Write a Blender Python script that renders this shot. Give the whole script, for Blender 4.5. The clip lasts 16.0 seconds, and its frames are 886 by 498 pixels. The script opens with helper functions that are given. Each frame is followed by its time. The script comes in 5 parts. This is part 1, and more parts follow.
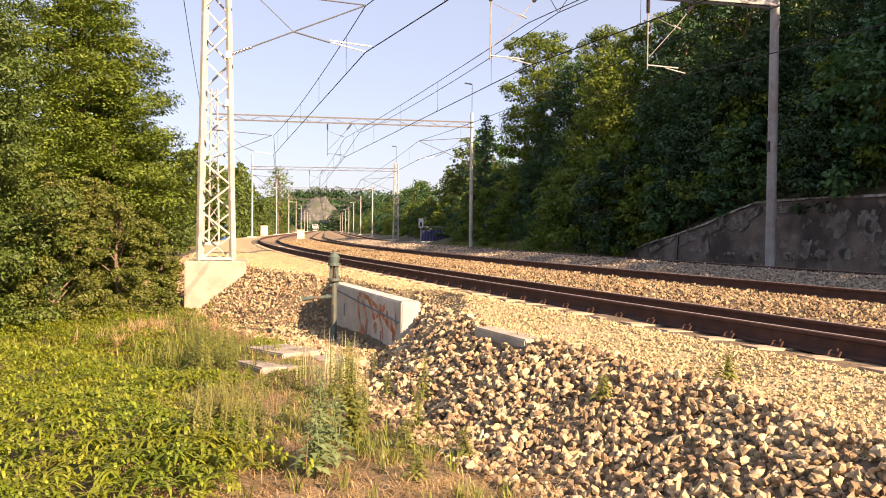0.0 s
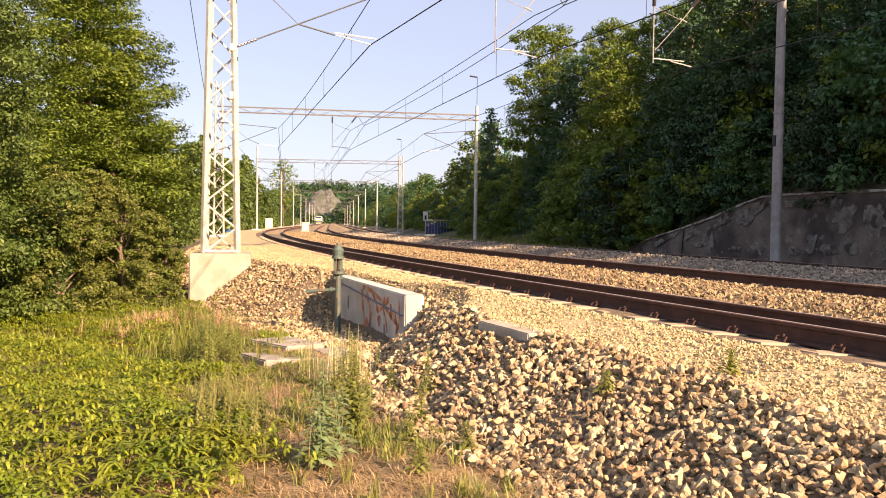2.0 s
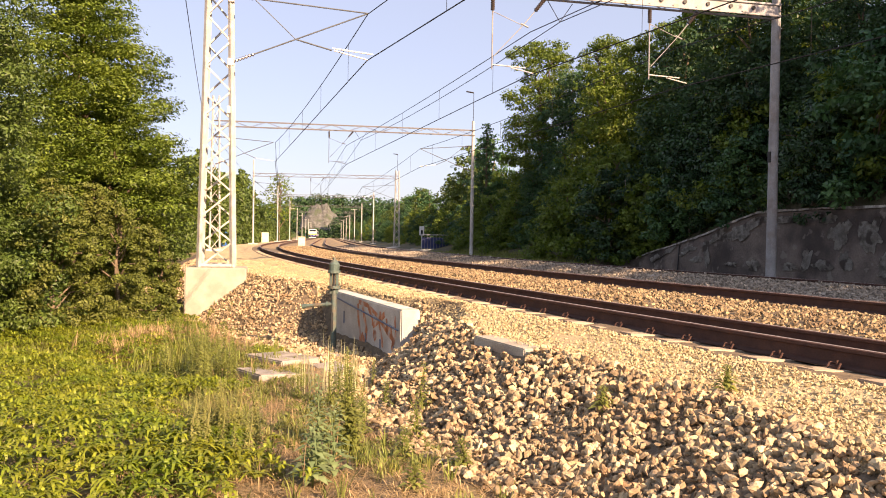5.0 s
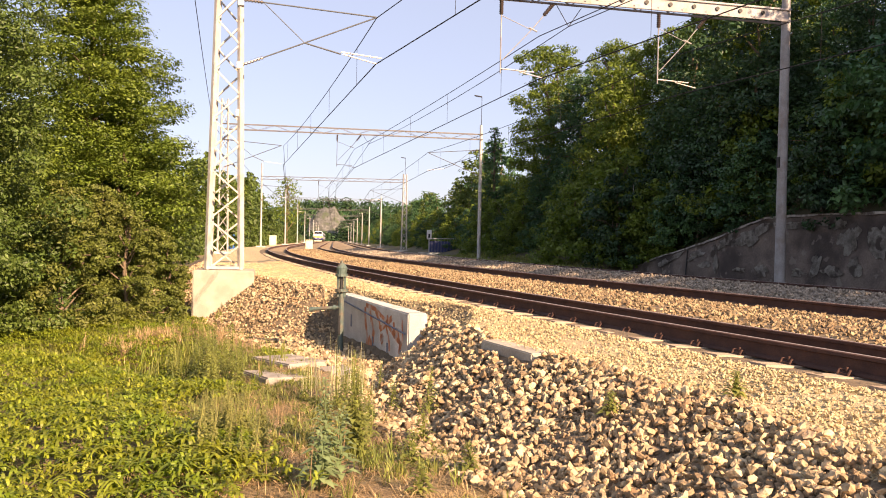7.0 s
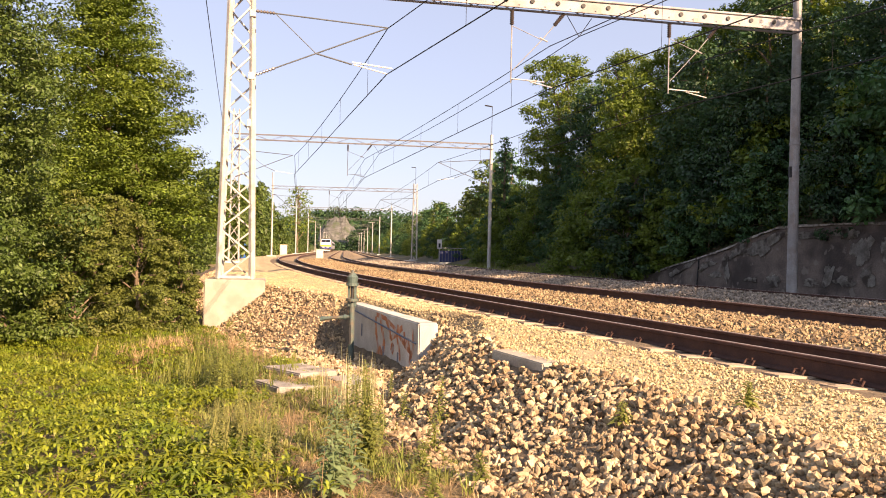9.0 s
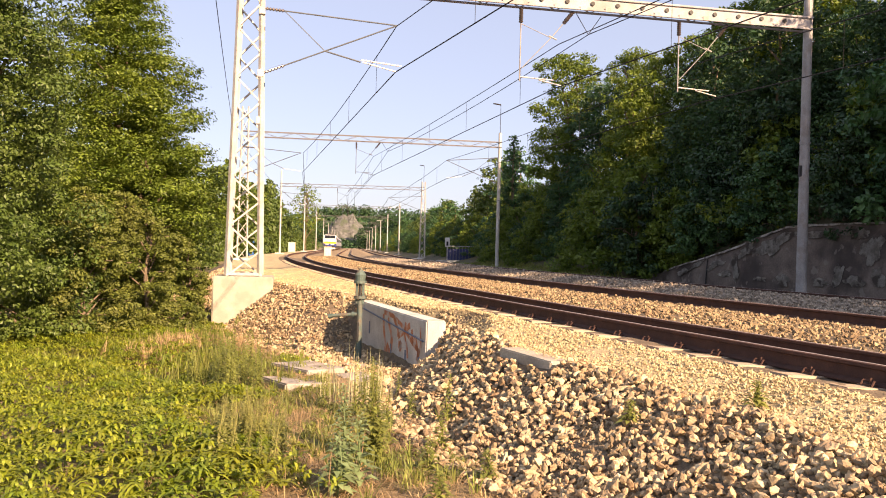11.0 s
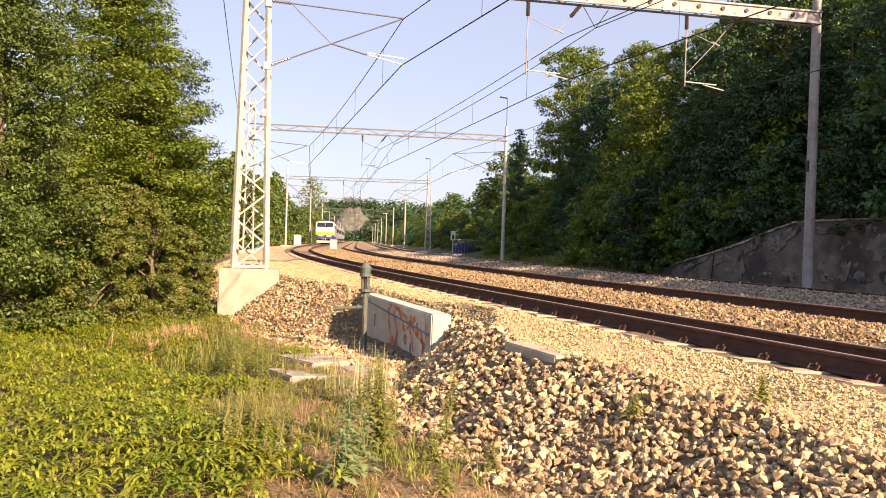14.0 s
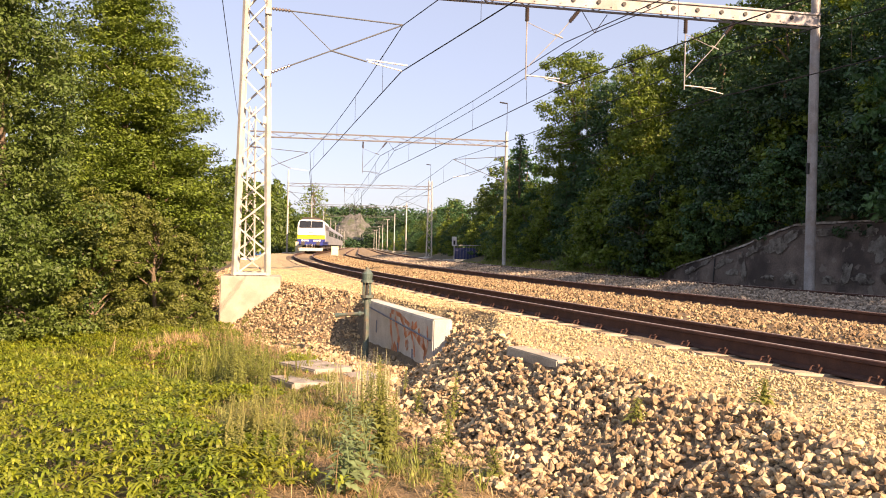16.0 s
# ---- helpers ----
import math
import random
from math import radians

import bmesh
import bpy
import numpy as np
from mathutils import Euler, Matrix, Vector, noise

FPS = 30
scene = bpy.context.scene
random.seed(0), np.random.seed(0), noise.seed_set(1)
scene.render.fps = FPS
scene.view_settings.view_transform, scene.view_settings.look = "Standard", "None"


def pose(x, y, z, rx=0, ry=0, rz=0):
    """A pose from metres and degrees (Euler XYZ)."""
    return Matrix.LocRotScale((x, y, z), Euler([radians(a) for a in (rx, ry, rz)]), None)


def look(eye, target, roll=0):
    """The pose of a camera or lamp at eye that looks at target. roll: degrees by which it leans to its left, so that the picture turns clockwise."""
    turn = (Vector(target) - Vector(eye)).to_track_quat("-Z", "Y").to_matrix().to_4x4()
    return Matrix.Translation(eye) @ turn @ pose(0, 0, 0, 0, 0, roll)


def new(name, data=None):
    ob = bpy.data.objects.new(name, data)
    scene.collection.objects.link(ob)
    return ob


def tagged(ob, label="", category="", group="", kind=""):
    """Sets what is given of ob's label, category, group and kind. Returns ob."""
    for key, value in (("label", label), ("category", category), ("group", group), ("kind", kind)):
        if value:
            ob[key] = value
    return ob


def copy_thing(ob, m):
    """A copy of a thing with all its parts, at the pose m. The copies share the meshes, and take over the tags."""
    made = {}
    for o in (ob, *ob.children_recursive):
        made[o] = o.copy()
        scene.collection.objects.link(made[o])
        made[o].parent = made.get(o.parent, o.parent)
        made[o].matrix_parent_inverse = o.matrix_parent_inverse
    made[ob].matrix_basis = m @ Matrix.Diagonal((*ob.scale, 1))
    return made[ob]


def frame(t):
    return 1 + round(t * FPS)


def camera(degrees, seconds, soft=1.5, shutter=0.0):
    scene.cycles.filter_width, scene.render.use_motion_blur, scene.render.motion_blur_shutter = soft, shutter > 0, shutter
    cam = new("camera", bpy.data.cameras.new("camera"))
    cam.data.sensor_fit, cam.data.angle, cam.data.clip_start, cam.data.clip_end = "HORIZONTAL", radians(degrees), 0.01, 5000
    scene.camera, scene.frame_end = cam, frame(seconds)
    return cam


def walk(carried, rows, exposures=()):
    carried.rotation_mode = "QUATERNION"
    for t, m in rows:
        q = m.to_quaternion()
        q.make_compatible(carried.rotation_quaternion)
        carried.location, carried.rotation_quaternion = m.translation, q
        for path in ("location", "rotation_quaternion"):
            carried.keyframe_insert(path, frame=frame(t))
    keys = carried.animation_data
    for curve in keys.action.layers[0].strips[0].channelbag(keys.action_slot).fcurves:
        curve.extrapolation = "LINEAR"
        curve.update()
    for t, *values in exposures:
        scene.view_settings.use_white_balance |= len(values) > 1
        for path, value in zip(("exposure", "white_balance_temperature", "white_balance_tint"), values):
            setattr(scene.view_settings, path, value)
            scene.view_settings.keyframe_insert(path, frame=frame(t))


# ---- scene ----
FOV = 57.93
cam = camera(FOV, 16.0, soft=1.0)
ROWS = [
    (0.0, -0.0029, 0.008, 0.8159, 88.686, -0.536, -2.379),
    (0.5, 0.0065, -0.0017, 0.8135, 88.659, -0.58, -2.397),
    (1.0, 0.0047, 0.01, 0.8139, 88.543, -0.647, -2.336),
    (1.5, 0.0065, 0.0115, 0.8146, 88.357, -0.685, -2.176),
    (2.0, 0.007, 0.0085, 0.8199, 88.191, -0.743, -2.047),
    (2.5, 0.0051, 0.012, 0.818, 88.535, -0.81, -1.928),
    (3.0, 0.011, 0.0087, 0.822, 88.926, -0.789, -2.023),
    (3.5, 0.0127, -0.0011, 0.8203, 89.036, -0.823, -2.258),
    (4.0, 0.0064, 0.0092, 0.8227, 89.23, -0.874, -2.437),
    (6.5, 0.0065, 0.0101, 0.8229, 89.265, -1.147, -1.916),
    (7.0, 0.0016, 0.0191, 0.8227, 89.512, -1.222, -1.795),
    (7.5, -0.0013, 0.01, 0.823, 90.056, -1.249, -1.692),
    (8.0, -0.0044, 0.0155, 0.8227, 90.009, -1.337, -1.532),
    (8.5, -0.0084, 0.0194, 0.8215, 89.949, -1.372, -1.385),
    (9.0, -0.0059, 0.0076, 0.8246, 90.176, -1.277, -1.066),
    (11.5, -0.0106, 0.0144, 0.8181, 89.957, -1.588, -0.435),
    (12.0, -0.0128, 0.0161, 0.8198, 89.828, -1.645, -0.379),
    (12.5, -0.0111, 0.0128, 0.8178, 89.585, -1.704, -0.285),
    (13.0, -0.012, 0.0079, 0.8193, 89.527, -1.729, -0.18),
    (13.5, -0.0067, 0.0138, 0.8163, 89.494, -1.777, -0.105),
    (14.0, -0.0055, 0.0083, 0.8199, 89.548, -1.818, -0.096),
    (14.5, -0.0046, -0.0088, 0.8191, 89.66, -1.842, -0.171),
    (15.0, -0.0003, -0.0088, 0.8223, 89.926, -1.744, -0.163),
    (15.5, 0.0014, 0.0098, 0.8165, 90.024, -1.254, -0.02),
    (16.0, 0.0, 0.0, 0.8171, 89.955, -1.332, 0.001),
]
walk(cam, [(r[0], pose(*r[1:])) for r in ROWS], [(0.0, 1.5, 7200, 32), (16.0, 1.5, 7200, 32)])

# ---- sky, sun, exposure ----
SUN_DIR = Vector((0.60, -0.66, 0.45)).normalized()
world = bpy.data.worlds.new("sky")
scene.world = world
world.use_nodes = True
wn = world.node_tree.nodes
sky = wn.new("ShaderNodeTexSky")
sky.sky_type = "NISHITA"
sky.sun_disc = False
sky.sun_elevation = math.asin(SUN_DIR.z)
sky.sun_rotation = math.atan2(SUN_DIR.x, SUN_DIR.y)
sky.dust_density, sky.ozone_density, sky.air_density = 1.2, 3.0, 1.0
wn["Background"].inputs["Strength"].default_value = 0.087
haze = wn.new("ShaderNodeMix")  # pale summer haze over the blue
haze.data_type = "RGBA"
haze.inputs[0].default_value = 0.62
haze.inputs[7].default_value = (2.42, 3.05, 3.55, 1)
world.node_tree.links.new(sky.outputs[0], haze.inputs[6])
world.node_tree.links.new(haze.outputs[2], wn["Background"].inputs["Color"])
sun_data = bpy.data.lights.new("sun", "SUN")
sun_data.energy, sun_data.angle, sun_data.color = 5.0, radians(0.6), (1.0, 0.80, 0.50)
sun = new("sun", sun_data)
sun.matrix_world = look(SUN_DIR * 50, (0, 0, 0))

# ---- materials ----


def mat(name, c1, c2, scale=8.0, rough=0.8, metal=0.0, bump=0.3, fine=60.0, stain=None, stain_scale=1.2, stain_amount=0.5, sharp=0.09, extra=None,
        per_object=0.0, per_island=0.0, trans=0.0, stretch=(1, 1, 1), spec=0.4):
    """A worn procedural surface: two tones by coarse noise, fine grain, large stains and fine relief."""
    m = bpy.data.materials.new(name)
    m.use_nodes = True
    nt = m.node_tree
    n, l = nt.nodes, nt.links
    b = n["Principled BSDF"]
    b.inputs["Roughness"].default_value, b.inputs["Metallic"].default_value = rough, metal
    b.inputs["Specular IOR Level"].default_value = spec
    tc = n.new("ShaderNodeTexCoord")
    mp = n.new("ShaderNodeMapping")
    mp.inputs["Scale"].default_value = stretch
    l.new(tc.outputs["Object"], mp.inputs[0])

    def tex(s, detail=4):
        t = n.new("ShaderNodeTexNoise")
        t.inputs["Scale"].default_value, t.inputs["Detail"].default_value = s, detail
        l.new(mp.outputs[0], t.inputs["Vector"])
        return t

    def mix(f, a, bb, kind="MIX"):
        x = n.new("ShaderNodeMix")
        x.data_type, x.blend_type = "RGBA", kind
        for sock, v in ((x.inputs[0], f), (x.inputs[6], a), (x.inputs[7], bb)):
            if hasattr(v, "is_linked"):
                l.new(v, sock)
            elif isinstance(v, tuple):
                sock.default_value = (*v, 1)
            else:
                sock.default_value = v
        return x.outputs[2]

    def ramp(sock, lo, hi):
        r = n.new("ShaderNodeMapRange")
        r.inputs[1].default_value, r.inputs[2].default_value = lo, hi
        l.new(sock, r.inputs[0])
        return r.outputs[0]

    coarse, grain = tex(scale), tex(fine, 3)
    col = mix(ramp(coarse.outputs["Fac"], 0.35, 0.65), c1, c2)
    g = n.new("ShaderNodeMapRange")
    g.inputs[1].default_value, g.inputs[2].default_value, g.inputs[3].default_value, g.inputs[4].default_value = 0.3, 0.7, 0.75, 1.2
    l.new(grain.outputs["Fac"], g.inputs[0])
    col = mix(0.8, col, g.outputs[0], "MULTIPLY")
    if stain:
        st = tex(stain_scale, 6)
        f = n.new("ShaderNodeMath")
        f.operation = "MULTIPLY"
        f.inputs[1].default_value = stain_amount
        l.new(ramp(st.outputs["Fac"], 0.57 - sharp, 0.57 + sharp), f.inputs[0])
        col = mix(f.outputs[0], col, stain)
    if extra:  # peeling or soot with crisp edges: colour, scale, threshold, amount
        st = tex(extra[1], 8)
        f = n.new("ShaderNodeMath")
        f.operation = "MULTIPLY"
        f.inputs[1].default_value = extra[3]
        l.new(ramp(st.outputs["Fac"], extra[2], extra[2] + 0.03), f.inputs[0])
        col = mix(f.outputs[0], col, extra[0])
    for amount, node, out in ((per_object, "ShaderNodeObjectInfo", "Random"), (per_island, "ShaderNodeNewGeometry", "Random Per Island")):
        if amount:
            oi = n.new(node)
            r = n.new("ShaderNodeMapRange")
            r.inputs[3].default_value, r.inputs[4].default_value = 1 - amount, 1 + amount * 0.8
            l.new(oi.outputs[out], r.inputs[0])
            col = mix(1.0, col, r.outputs[0], "MULTIPLY")
    l.new(col, b.inputs["Base Color"])
    if bump:
        bp = n.new("ShaderNodeBump")
        bp.inputs["Strength"].default_value, bp.inputs["Distance"].default_value = bump, 0.02
        l.new(grain.outputs["Fac"], bp.inputs["Height"])
        l.new(bp.outputs[0], b.inputs["Normal"])
    if trans:
        tr = n.new("ShaderNodeBsdfTranslucent")
        l.new(mix(1.0, col, (1.0, 1.0, 0.55), "MULTIPLY"), tr.inputs["Color"])
        ms = n.new("ShaderNodeMixShader")
        ms.inputs[0].default_value = trans
        l.new(b.outputs[0], ms.inputs[1])
        l.new(tr.outputs[0], ms.inputs[2])
        l.new(ms.outputs[0], n["Material Output"].inputs["Surface"])
    return m


M = dict(
    soil=mat("dry_soil", (0.27, 0.19, 0.115), (0.18, 0.15, 0.07), 3, 0.95, bump=0.8, fine=40, stain=(0.10, 0.13, 0.035), stain_scale=0.9, stain_amount=0.8),
    bank=mat("bank_soil", (0.07, 0.075, 0.03), (0.11, 0.085, 0.05), 2, 0.95, bump=0.9, fine=25),
    gravel=mat("sandy_gravel", (0.54, 0.43, 0.25), (0.42, 0.33, 0.19), 14, 0.95, bump=1.0, fine=70, stain=(0.33, 0.25, 0.16), stain_scale=2.5),
    pebble=mat("pebble", (0.52, 0.42, 0.24), (0.42, 0.33, 0.19), 9, 0.9, bump=0.3, per_island=0.35),
    stone=mat("quarry_stone", (0.55, 0.43, 0.26), (0.29, 0.21, 0.13), 6, 0.85, bump=0.5, fine=50, stain=(0.36, 0.20, 0.09), stain_scale=5, stain_amount=0.5, per_island=0.5),
    near_stone=mat("near_quarry_stone", (0.55, 0.43, 0.26), (0.29, 0.21, 0.13), 6, 0.85, bump=0.5, fine=50, stain=(0.34, 0.20, 0.10), stain_scale=5, stain_amount=0.5, per_object=0.5),
    beam=mat("portal_beam_paint", (0.40, 0.39, 0.40), (0.31, 0.30, 0.31), 3, 0.7, bump=0.1, stain=(0.25, 0.17, 0.12), stain_scale=2, stain_amount=0.4),
    # darker portal grey, with the shading of the distant beams in its colour
    far_beam=mat("shaded_portal_steel", (0.17, 0.165, 0.165), (0.13, 0.125, 0.125), 3, 0.6, metal=0.2, bump=0.05),
    # ground under loose stones, dark because the gaps' shadow is in its colour
    gap_shade=mat("gap_shade_ground", (0.20, 0.15, 0.095), (0.12, 0.09, 0.06), 9, 0.95, bump=0.9, fine=45),
    arm=mat("grey_tube", (0.12, 0.13, 0.14), (0.09, 0.10, 0.11), 3, 0.6, metal=0.2, bump=0),
    grey_ballast=mat("grey_track_ballast", (0.44, 0.37, 0.285), (0.23, 0.19, 0.145), 8, 0.9, bump=0.5, fine=45, stain=(0.22, 0.18, 0.14), stain_scale=3, per_island=0.45),
    ballast=mat("track_ballast", (0.40, 0.30, 0.17), (0.18, 0.13, 0.076), 8, 0.9, bump=0.5, fine=45, stain=(0.20, 0.12, 0.07), stain_scale=3, per_island=0.4),
    rust=mat("rail_rust", (0.105, 0.05, 0.035), (0.07, 0.034, 0.026), 6, 0.75, metal=0.2, bump=0.25, fine=80),
    shine=mat("rail_running_band", (0.50, 0.44, 0.40), (0.42, 0.36, 0.33), 3, 0.5, metal=0.5, bump=0.03),
    concrete=mat("weathered_concrete", (0.58, 0.57, 0.53), (0.46, 0.45, 0.41), 3, 0.85, bump=0.35, fine=60, stain=(0.30, 0.28, 0.25), stain_scale=1.6, stain_amount=0.45),
    block=mat("aged_beige_concrete", (0.43, 0.39, 0.32), (0.35, 0.31, 0.25), 3, 0.88, bump=0.4, fine=55, stain=(0.24, 0.21, 0.17), stain_scale=1.8, stain_amount=0.45),
    slab=mat("lichen_slab", (0.40, 0.36, 0.31), (0.31, 0.27, 0.23), 4, 0.9, bump=0.5, stain=(0.12, 0.10, 0.08), stain_scale=3, stain_amount=0.6),
    ridge=mat("far_wood_green", (0.05, 0.075, 0.03), (0.08, 0.10, 0.045), 0.06, 0.95, bump=0.6, fine=0.3),
    sleeper=mat("sleeper_concrete", (0.44, 0.36, 0.26), (0.36, 0.28, 0.20), 5, 0.9, bump=0.4, stain=(0.30, 0.21, 0.14), stain_scale=2),
    oldwall=mat("sooty_concrete", (0.19, 0.15, 0.125), (0.10, 0.08, 0.068), 1.3, 0.9, bump=0.9, fine=16, stain=(0.04, 0.03, 0.027), stain_scale=0.4, stain_amount=0.8, sharp=0.05, extra=((0.24, 0.21, 0.18), 2.2, 0.60, 0.55)),
    render=mat("peeling_render", (0.44, 0.41, 0.36), (0.20, 0.18, 0.155), 4.5, 0.9, bump=0.7, fine=25, stain=(0.10, 0.08, 0.068), stain_scale=2.6, stain_amount=0.95, sharp=0.04),
    plume=mat("pale_plume", (0.55, 0.52, 0.31), (0.46, 0.44, 0.24), 6, 0.7, bump=0, fine=8, per_island=0.25, trans=0.2),
    airy=mat("airy_weed", (0.24, 0.26, 0.07), (0.31, 0.29, 0.10), 6, 0.6, bump=0, fine=8, per_island=0.35, trans=0.3),
    graffiti=mat("faded_orange_paint", (0.55, 0.20, 0.08), (0.42, 0.16, 0.09), 9, 0.7, bump=0.2, stain=(0.5, 0.46, 0.42), stain_scale=6, stain_amount=0.8),
    paint_blue=mat("faded_blue_paint", (0.10, 0.14, 0.22), (0.2, 0.22, 0.26), 9, 0.7, bump=0.2),
    galv=mat("galvanised_steel", (0.53, 0.52, 0.49), (0.43, 0.42, 0.40), 4, 0.55, metal=0.25, bump=0.1, stain=(0.36, 0.25, 0.16), stain_scale=2.2, stain_amount=0.35),
    steel=mat("painted_grey_steel", (0.33, 0.325, 0.32), (0.25, 0.245, 0.24), 3, 0.6, metal=0.2, bump=0.1, stain=(0.20, 0.13, 0.09), stain_scale=1.5, stain_amount=0.4),
    wire=mat("dark_copper_wire", (0.045, 0.042, 0.045), (0.03, 0.03, 0.032), 3, 0.8, bump=0, spec=0.1),
    porcelain=mat("brown_porcelain", (0.10, 0.08, 0.075), (0.07, 0.055, 0.05), 3, 0.3, bump=0),
    white_steel=mat("white_painted_tube", (0.75, 0.74, 0.70), (0.65, 0.63, 0.6), 3, 0.5, bump=0.1),
    green_iron=mat("grey_green_iron", (0.11, 0.16, 0.14), (0.075, 0.11, 0.10), 6, 0.6, metal=0.3, bump=0.3, stain=(0.20, 0.10, 0.05), stain_scale=5, stain_amount=0.5),
    bark=mat("bark", (0.20, 0.15, 0.10), (0.12, 0.09, 0.06), 6, 0.95, bump=0.9, fine=30, stretch=(1, 1, 0.3)),
    pale_bark=mat("pale_bark", (0.42, 0.38, 0.32), (0.30, 0.27, 0.22), 6, 0.9, bump=0.6, fine=30),
    cream=mat("cream_paint", (0.78, 0.70, 0.50), (0.68, 0.60, 0.42), 4, 0.6, bump=0.1),
    black=mat("black_plate", (0.02, 0.02, 0.02), (0.03, 0.03, 0.03), 4, 0.6, bump=0.1),
    blue_barrel=mat("blue_plastic", (0.03, 0.12, 0.35), (0.03, 0.10, 0.28), 4, 0.45, bump=0.05),
    dark_blue=mat("dark_blue_paint", (0.05, 0.06, 0.16), (0.035, 0.045, 0.12), 4, 0.6, bump=0.1),
    loco_white=mat("loco_white", (0.80, 0.80, 0.78), (0.70, 0.70, 0.67), 2, 0.4, bump=0.05, stain=(0.5, 0.47, 0.42), stain_scale=1.2, stain_amount=0.3),
    loco_yellow=mat("loco_yellow", (0.80, 0.60, 0.03), (0.72, 0.52, 0.03), 2, 0.4, bump=0.05),
    loco_blue=mat("loco_blue", (0.03, 0.05, 0.26), (0.03, 0.04, 0.20), 2, 0.4, bump=0.05),
    loco_grey=mat("bogie_grime", (0.09, 0.08, 0.07), (0.06, 0.05, 0.05), 5, 0.8, bump=0.3),
    coach=mat("coach_grey_paint", (0.30, 0.31, 0.35), (0.25, 0.26, 0.29), 2, 0.4, bump=0.05, stain=(0.25, 0.23, 0.2), stain_scale=0.8, stain_amount=0.4),
    coach_blue=mat("coach_blue_paint", (0.05, 0.10, 0.28), (0.05, 0.08, 0.22), 2, 0.4, bump=0.05),
    glass=mat("dark_window_glass", (0.015, 0.018, 0.02), (0.02, 0.022, 0.025), 2, 0.06, bump=0, spec=0.7),
    lens=mat("lamp_glass", (0.8, 0.8, 0.75), (0.7, 0.7, 0.65), 2, 0.15, bump=0),
    leaf_dark=mat("maple_leaf", (0.062, 0.108, 0.019), (0.098, 0.145, 0.026), 0.7, 0.5, bump=0, fine=6, per_island=0.4, trans=0.25),
    # robinia green, reused as painted sunlight on some hillside crowns
    leaf_mid=mat("robinia_and_sunlit_leaf", (0.098, 0.16, 0.019), (0.16, 0.22, 0.028), 0.8, 0.5, bump=0, fine=6, per_island=0.4, trans=0.35),
    leaf_light=mat("bush_leaf", (0.11, 0.15, 0.025), (0.15, 0.17, 0.035), 0.8, 0.55, bump=0, fine=6, per_island=0.4, trans=0.35),
    # darkened and blued so that the slope's shade is in the leaf colour
    leaf_hill=mat("hillside_shade_leaf", (0.026, 0.084, 0.036), (0.068, 0.15, 0.044), 0.35, 0.5, bump=0, fine=6, per_island=0.35, per_object=0.35, trans=0.25),
    weed=mat("ground_cover_leaf", (0.16, 0.225, 0.018), (0.26, 0.285, 0.025), 1.6, 0.5, bump=0, fine=8, per_island=0.45, trans=0.35),
    grass=mat("green_grass", (0.18, 0.225, 0.045), (0.25, 0.25, 0.07), 1.5, 0.6, bump=0, fine=8, per_island=0.4, trans=0.3),
    straw=mat("dry_grass", (0.46, 0.33, 0.17), (0.36, 0.25, 0.14), 2, 0.8, bump=0, fine=8, per_island=0.4, trans=0.25),
    thistle=mat("grey_green_weed", (0.16, 0.23, 0.10), (0.22, 0.28, 0.13), 5, 0.6, bump=0, fine=8, per_island=0.3, trans=0.25),
    cliff=mat("pale_limestone", (0.15, 0.148, 0.14), (0.065, 0.07, 0.058), 0.3, 0.9, bump=0.8, fine=0.5, stain=(0.06, 0.08, 0.04), stain_scale=0.16, stain_amount=0.9),
)

# ---- the railway's plan: s metres along the outer rail, n metres to its right ----
SS = np.arange(-120.0, 900.0, 0.5)
KK = np.where(SS < -30, 0.0, np.where(SS < 68.5, 0.0027, 0.0027 * (1 - np.clip((SS - 68.5) / 40, 0, 1))))
TH = -0.3427 + np.cumsum(KK) * 0.5
TH -= np.interp(0, SS, TH) + 0.3427
PX, PY = np.cumsum(np.sin(TH)) * 0.5, np.cumsum(np.cos(TH)) * 0.5
PX += 3.394 - np.interp(0, SS, PX)
PY += 6.332 - np.interp(0, SS, PY)
CANT = 0.11


def cant_at(s):
    """The inner rail lies lower in the curve and comes level beyond it."""
    return CANT * float(np.interp(s, [50, 92], [1, 0]))


def trk(s, n, z=0.0):
    th = np.interp(s, SS, TH)
    return Vector((np.interp(s, SS, PX) + n * math.cos(th), np.interp(s, SS, PY) - n * math.sin(th), z))


def heading(s):
    """Degrees of turn about z that lay a thing's +y along the track."""
    return -math.degrees(np.interp(s, SS, TH))


def plan(x, y):
    i = int(np.argmin((PX - x) ** 2 + (PY - y) ** 2))
    dx, dy = x - PX[i], y - PY[i]
    return SS[i] + dx * math.sin(TH[i]) + dy * math.cos(TH[i]), dx * math.cos(TH[i]) - dy * math.sin(TH[i])


def edge_n(s):
    """Where the level shoulder ends on the camera's side."""
    return np.interp(s, [-40, -1.7, -0.7, 1.8, 3.4, 4.4, 5.0, 5.6, 6.3, 6.75, 7.5, 8.3, 11.6, 13.6, 17, 19, 26, 900], [-1.85, -1.84, -1.58, -1.6, -1.58, -1.38, -1.05, -0.75, -0.55, -0.5, -0.7, -1.0, -1.0, -1.6, -2.35, -2.6, -3.6, -3.9])


def low_z(s):
    return np.interp(s, [-40, -6, -1, 7, 18, 30, 60, 110, 900], [-0.75, -0.75, -0.8, -1.17, -1.42, -1.35, -1.0, -0.9, -0.9])


WALL_N = 16.35


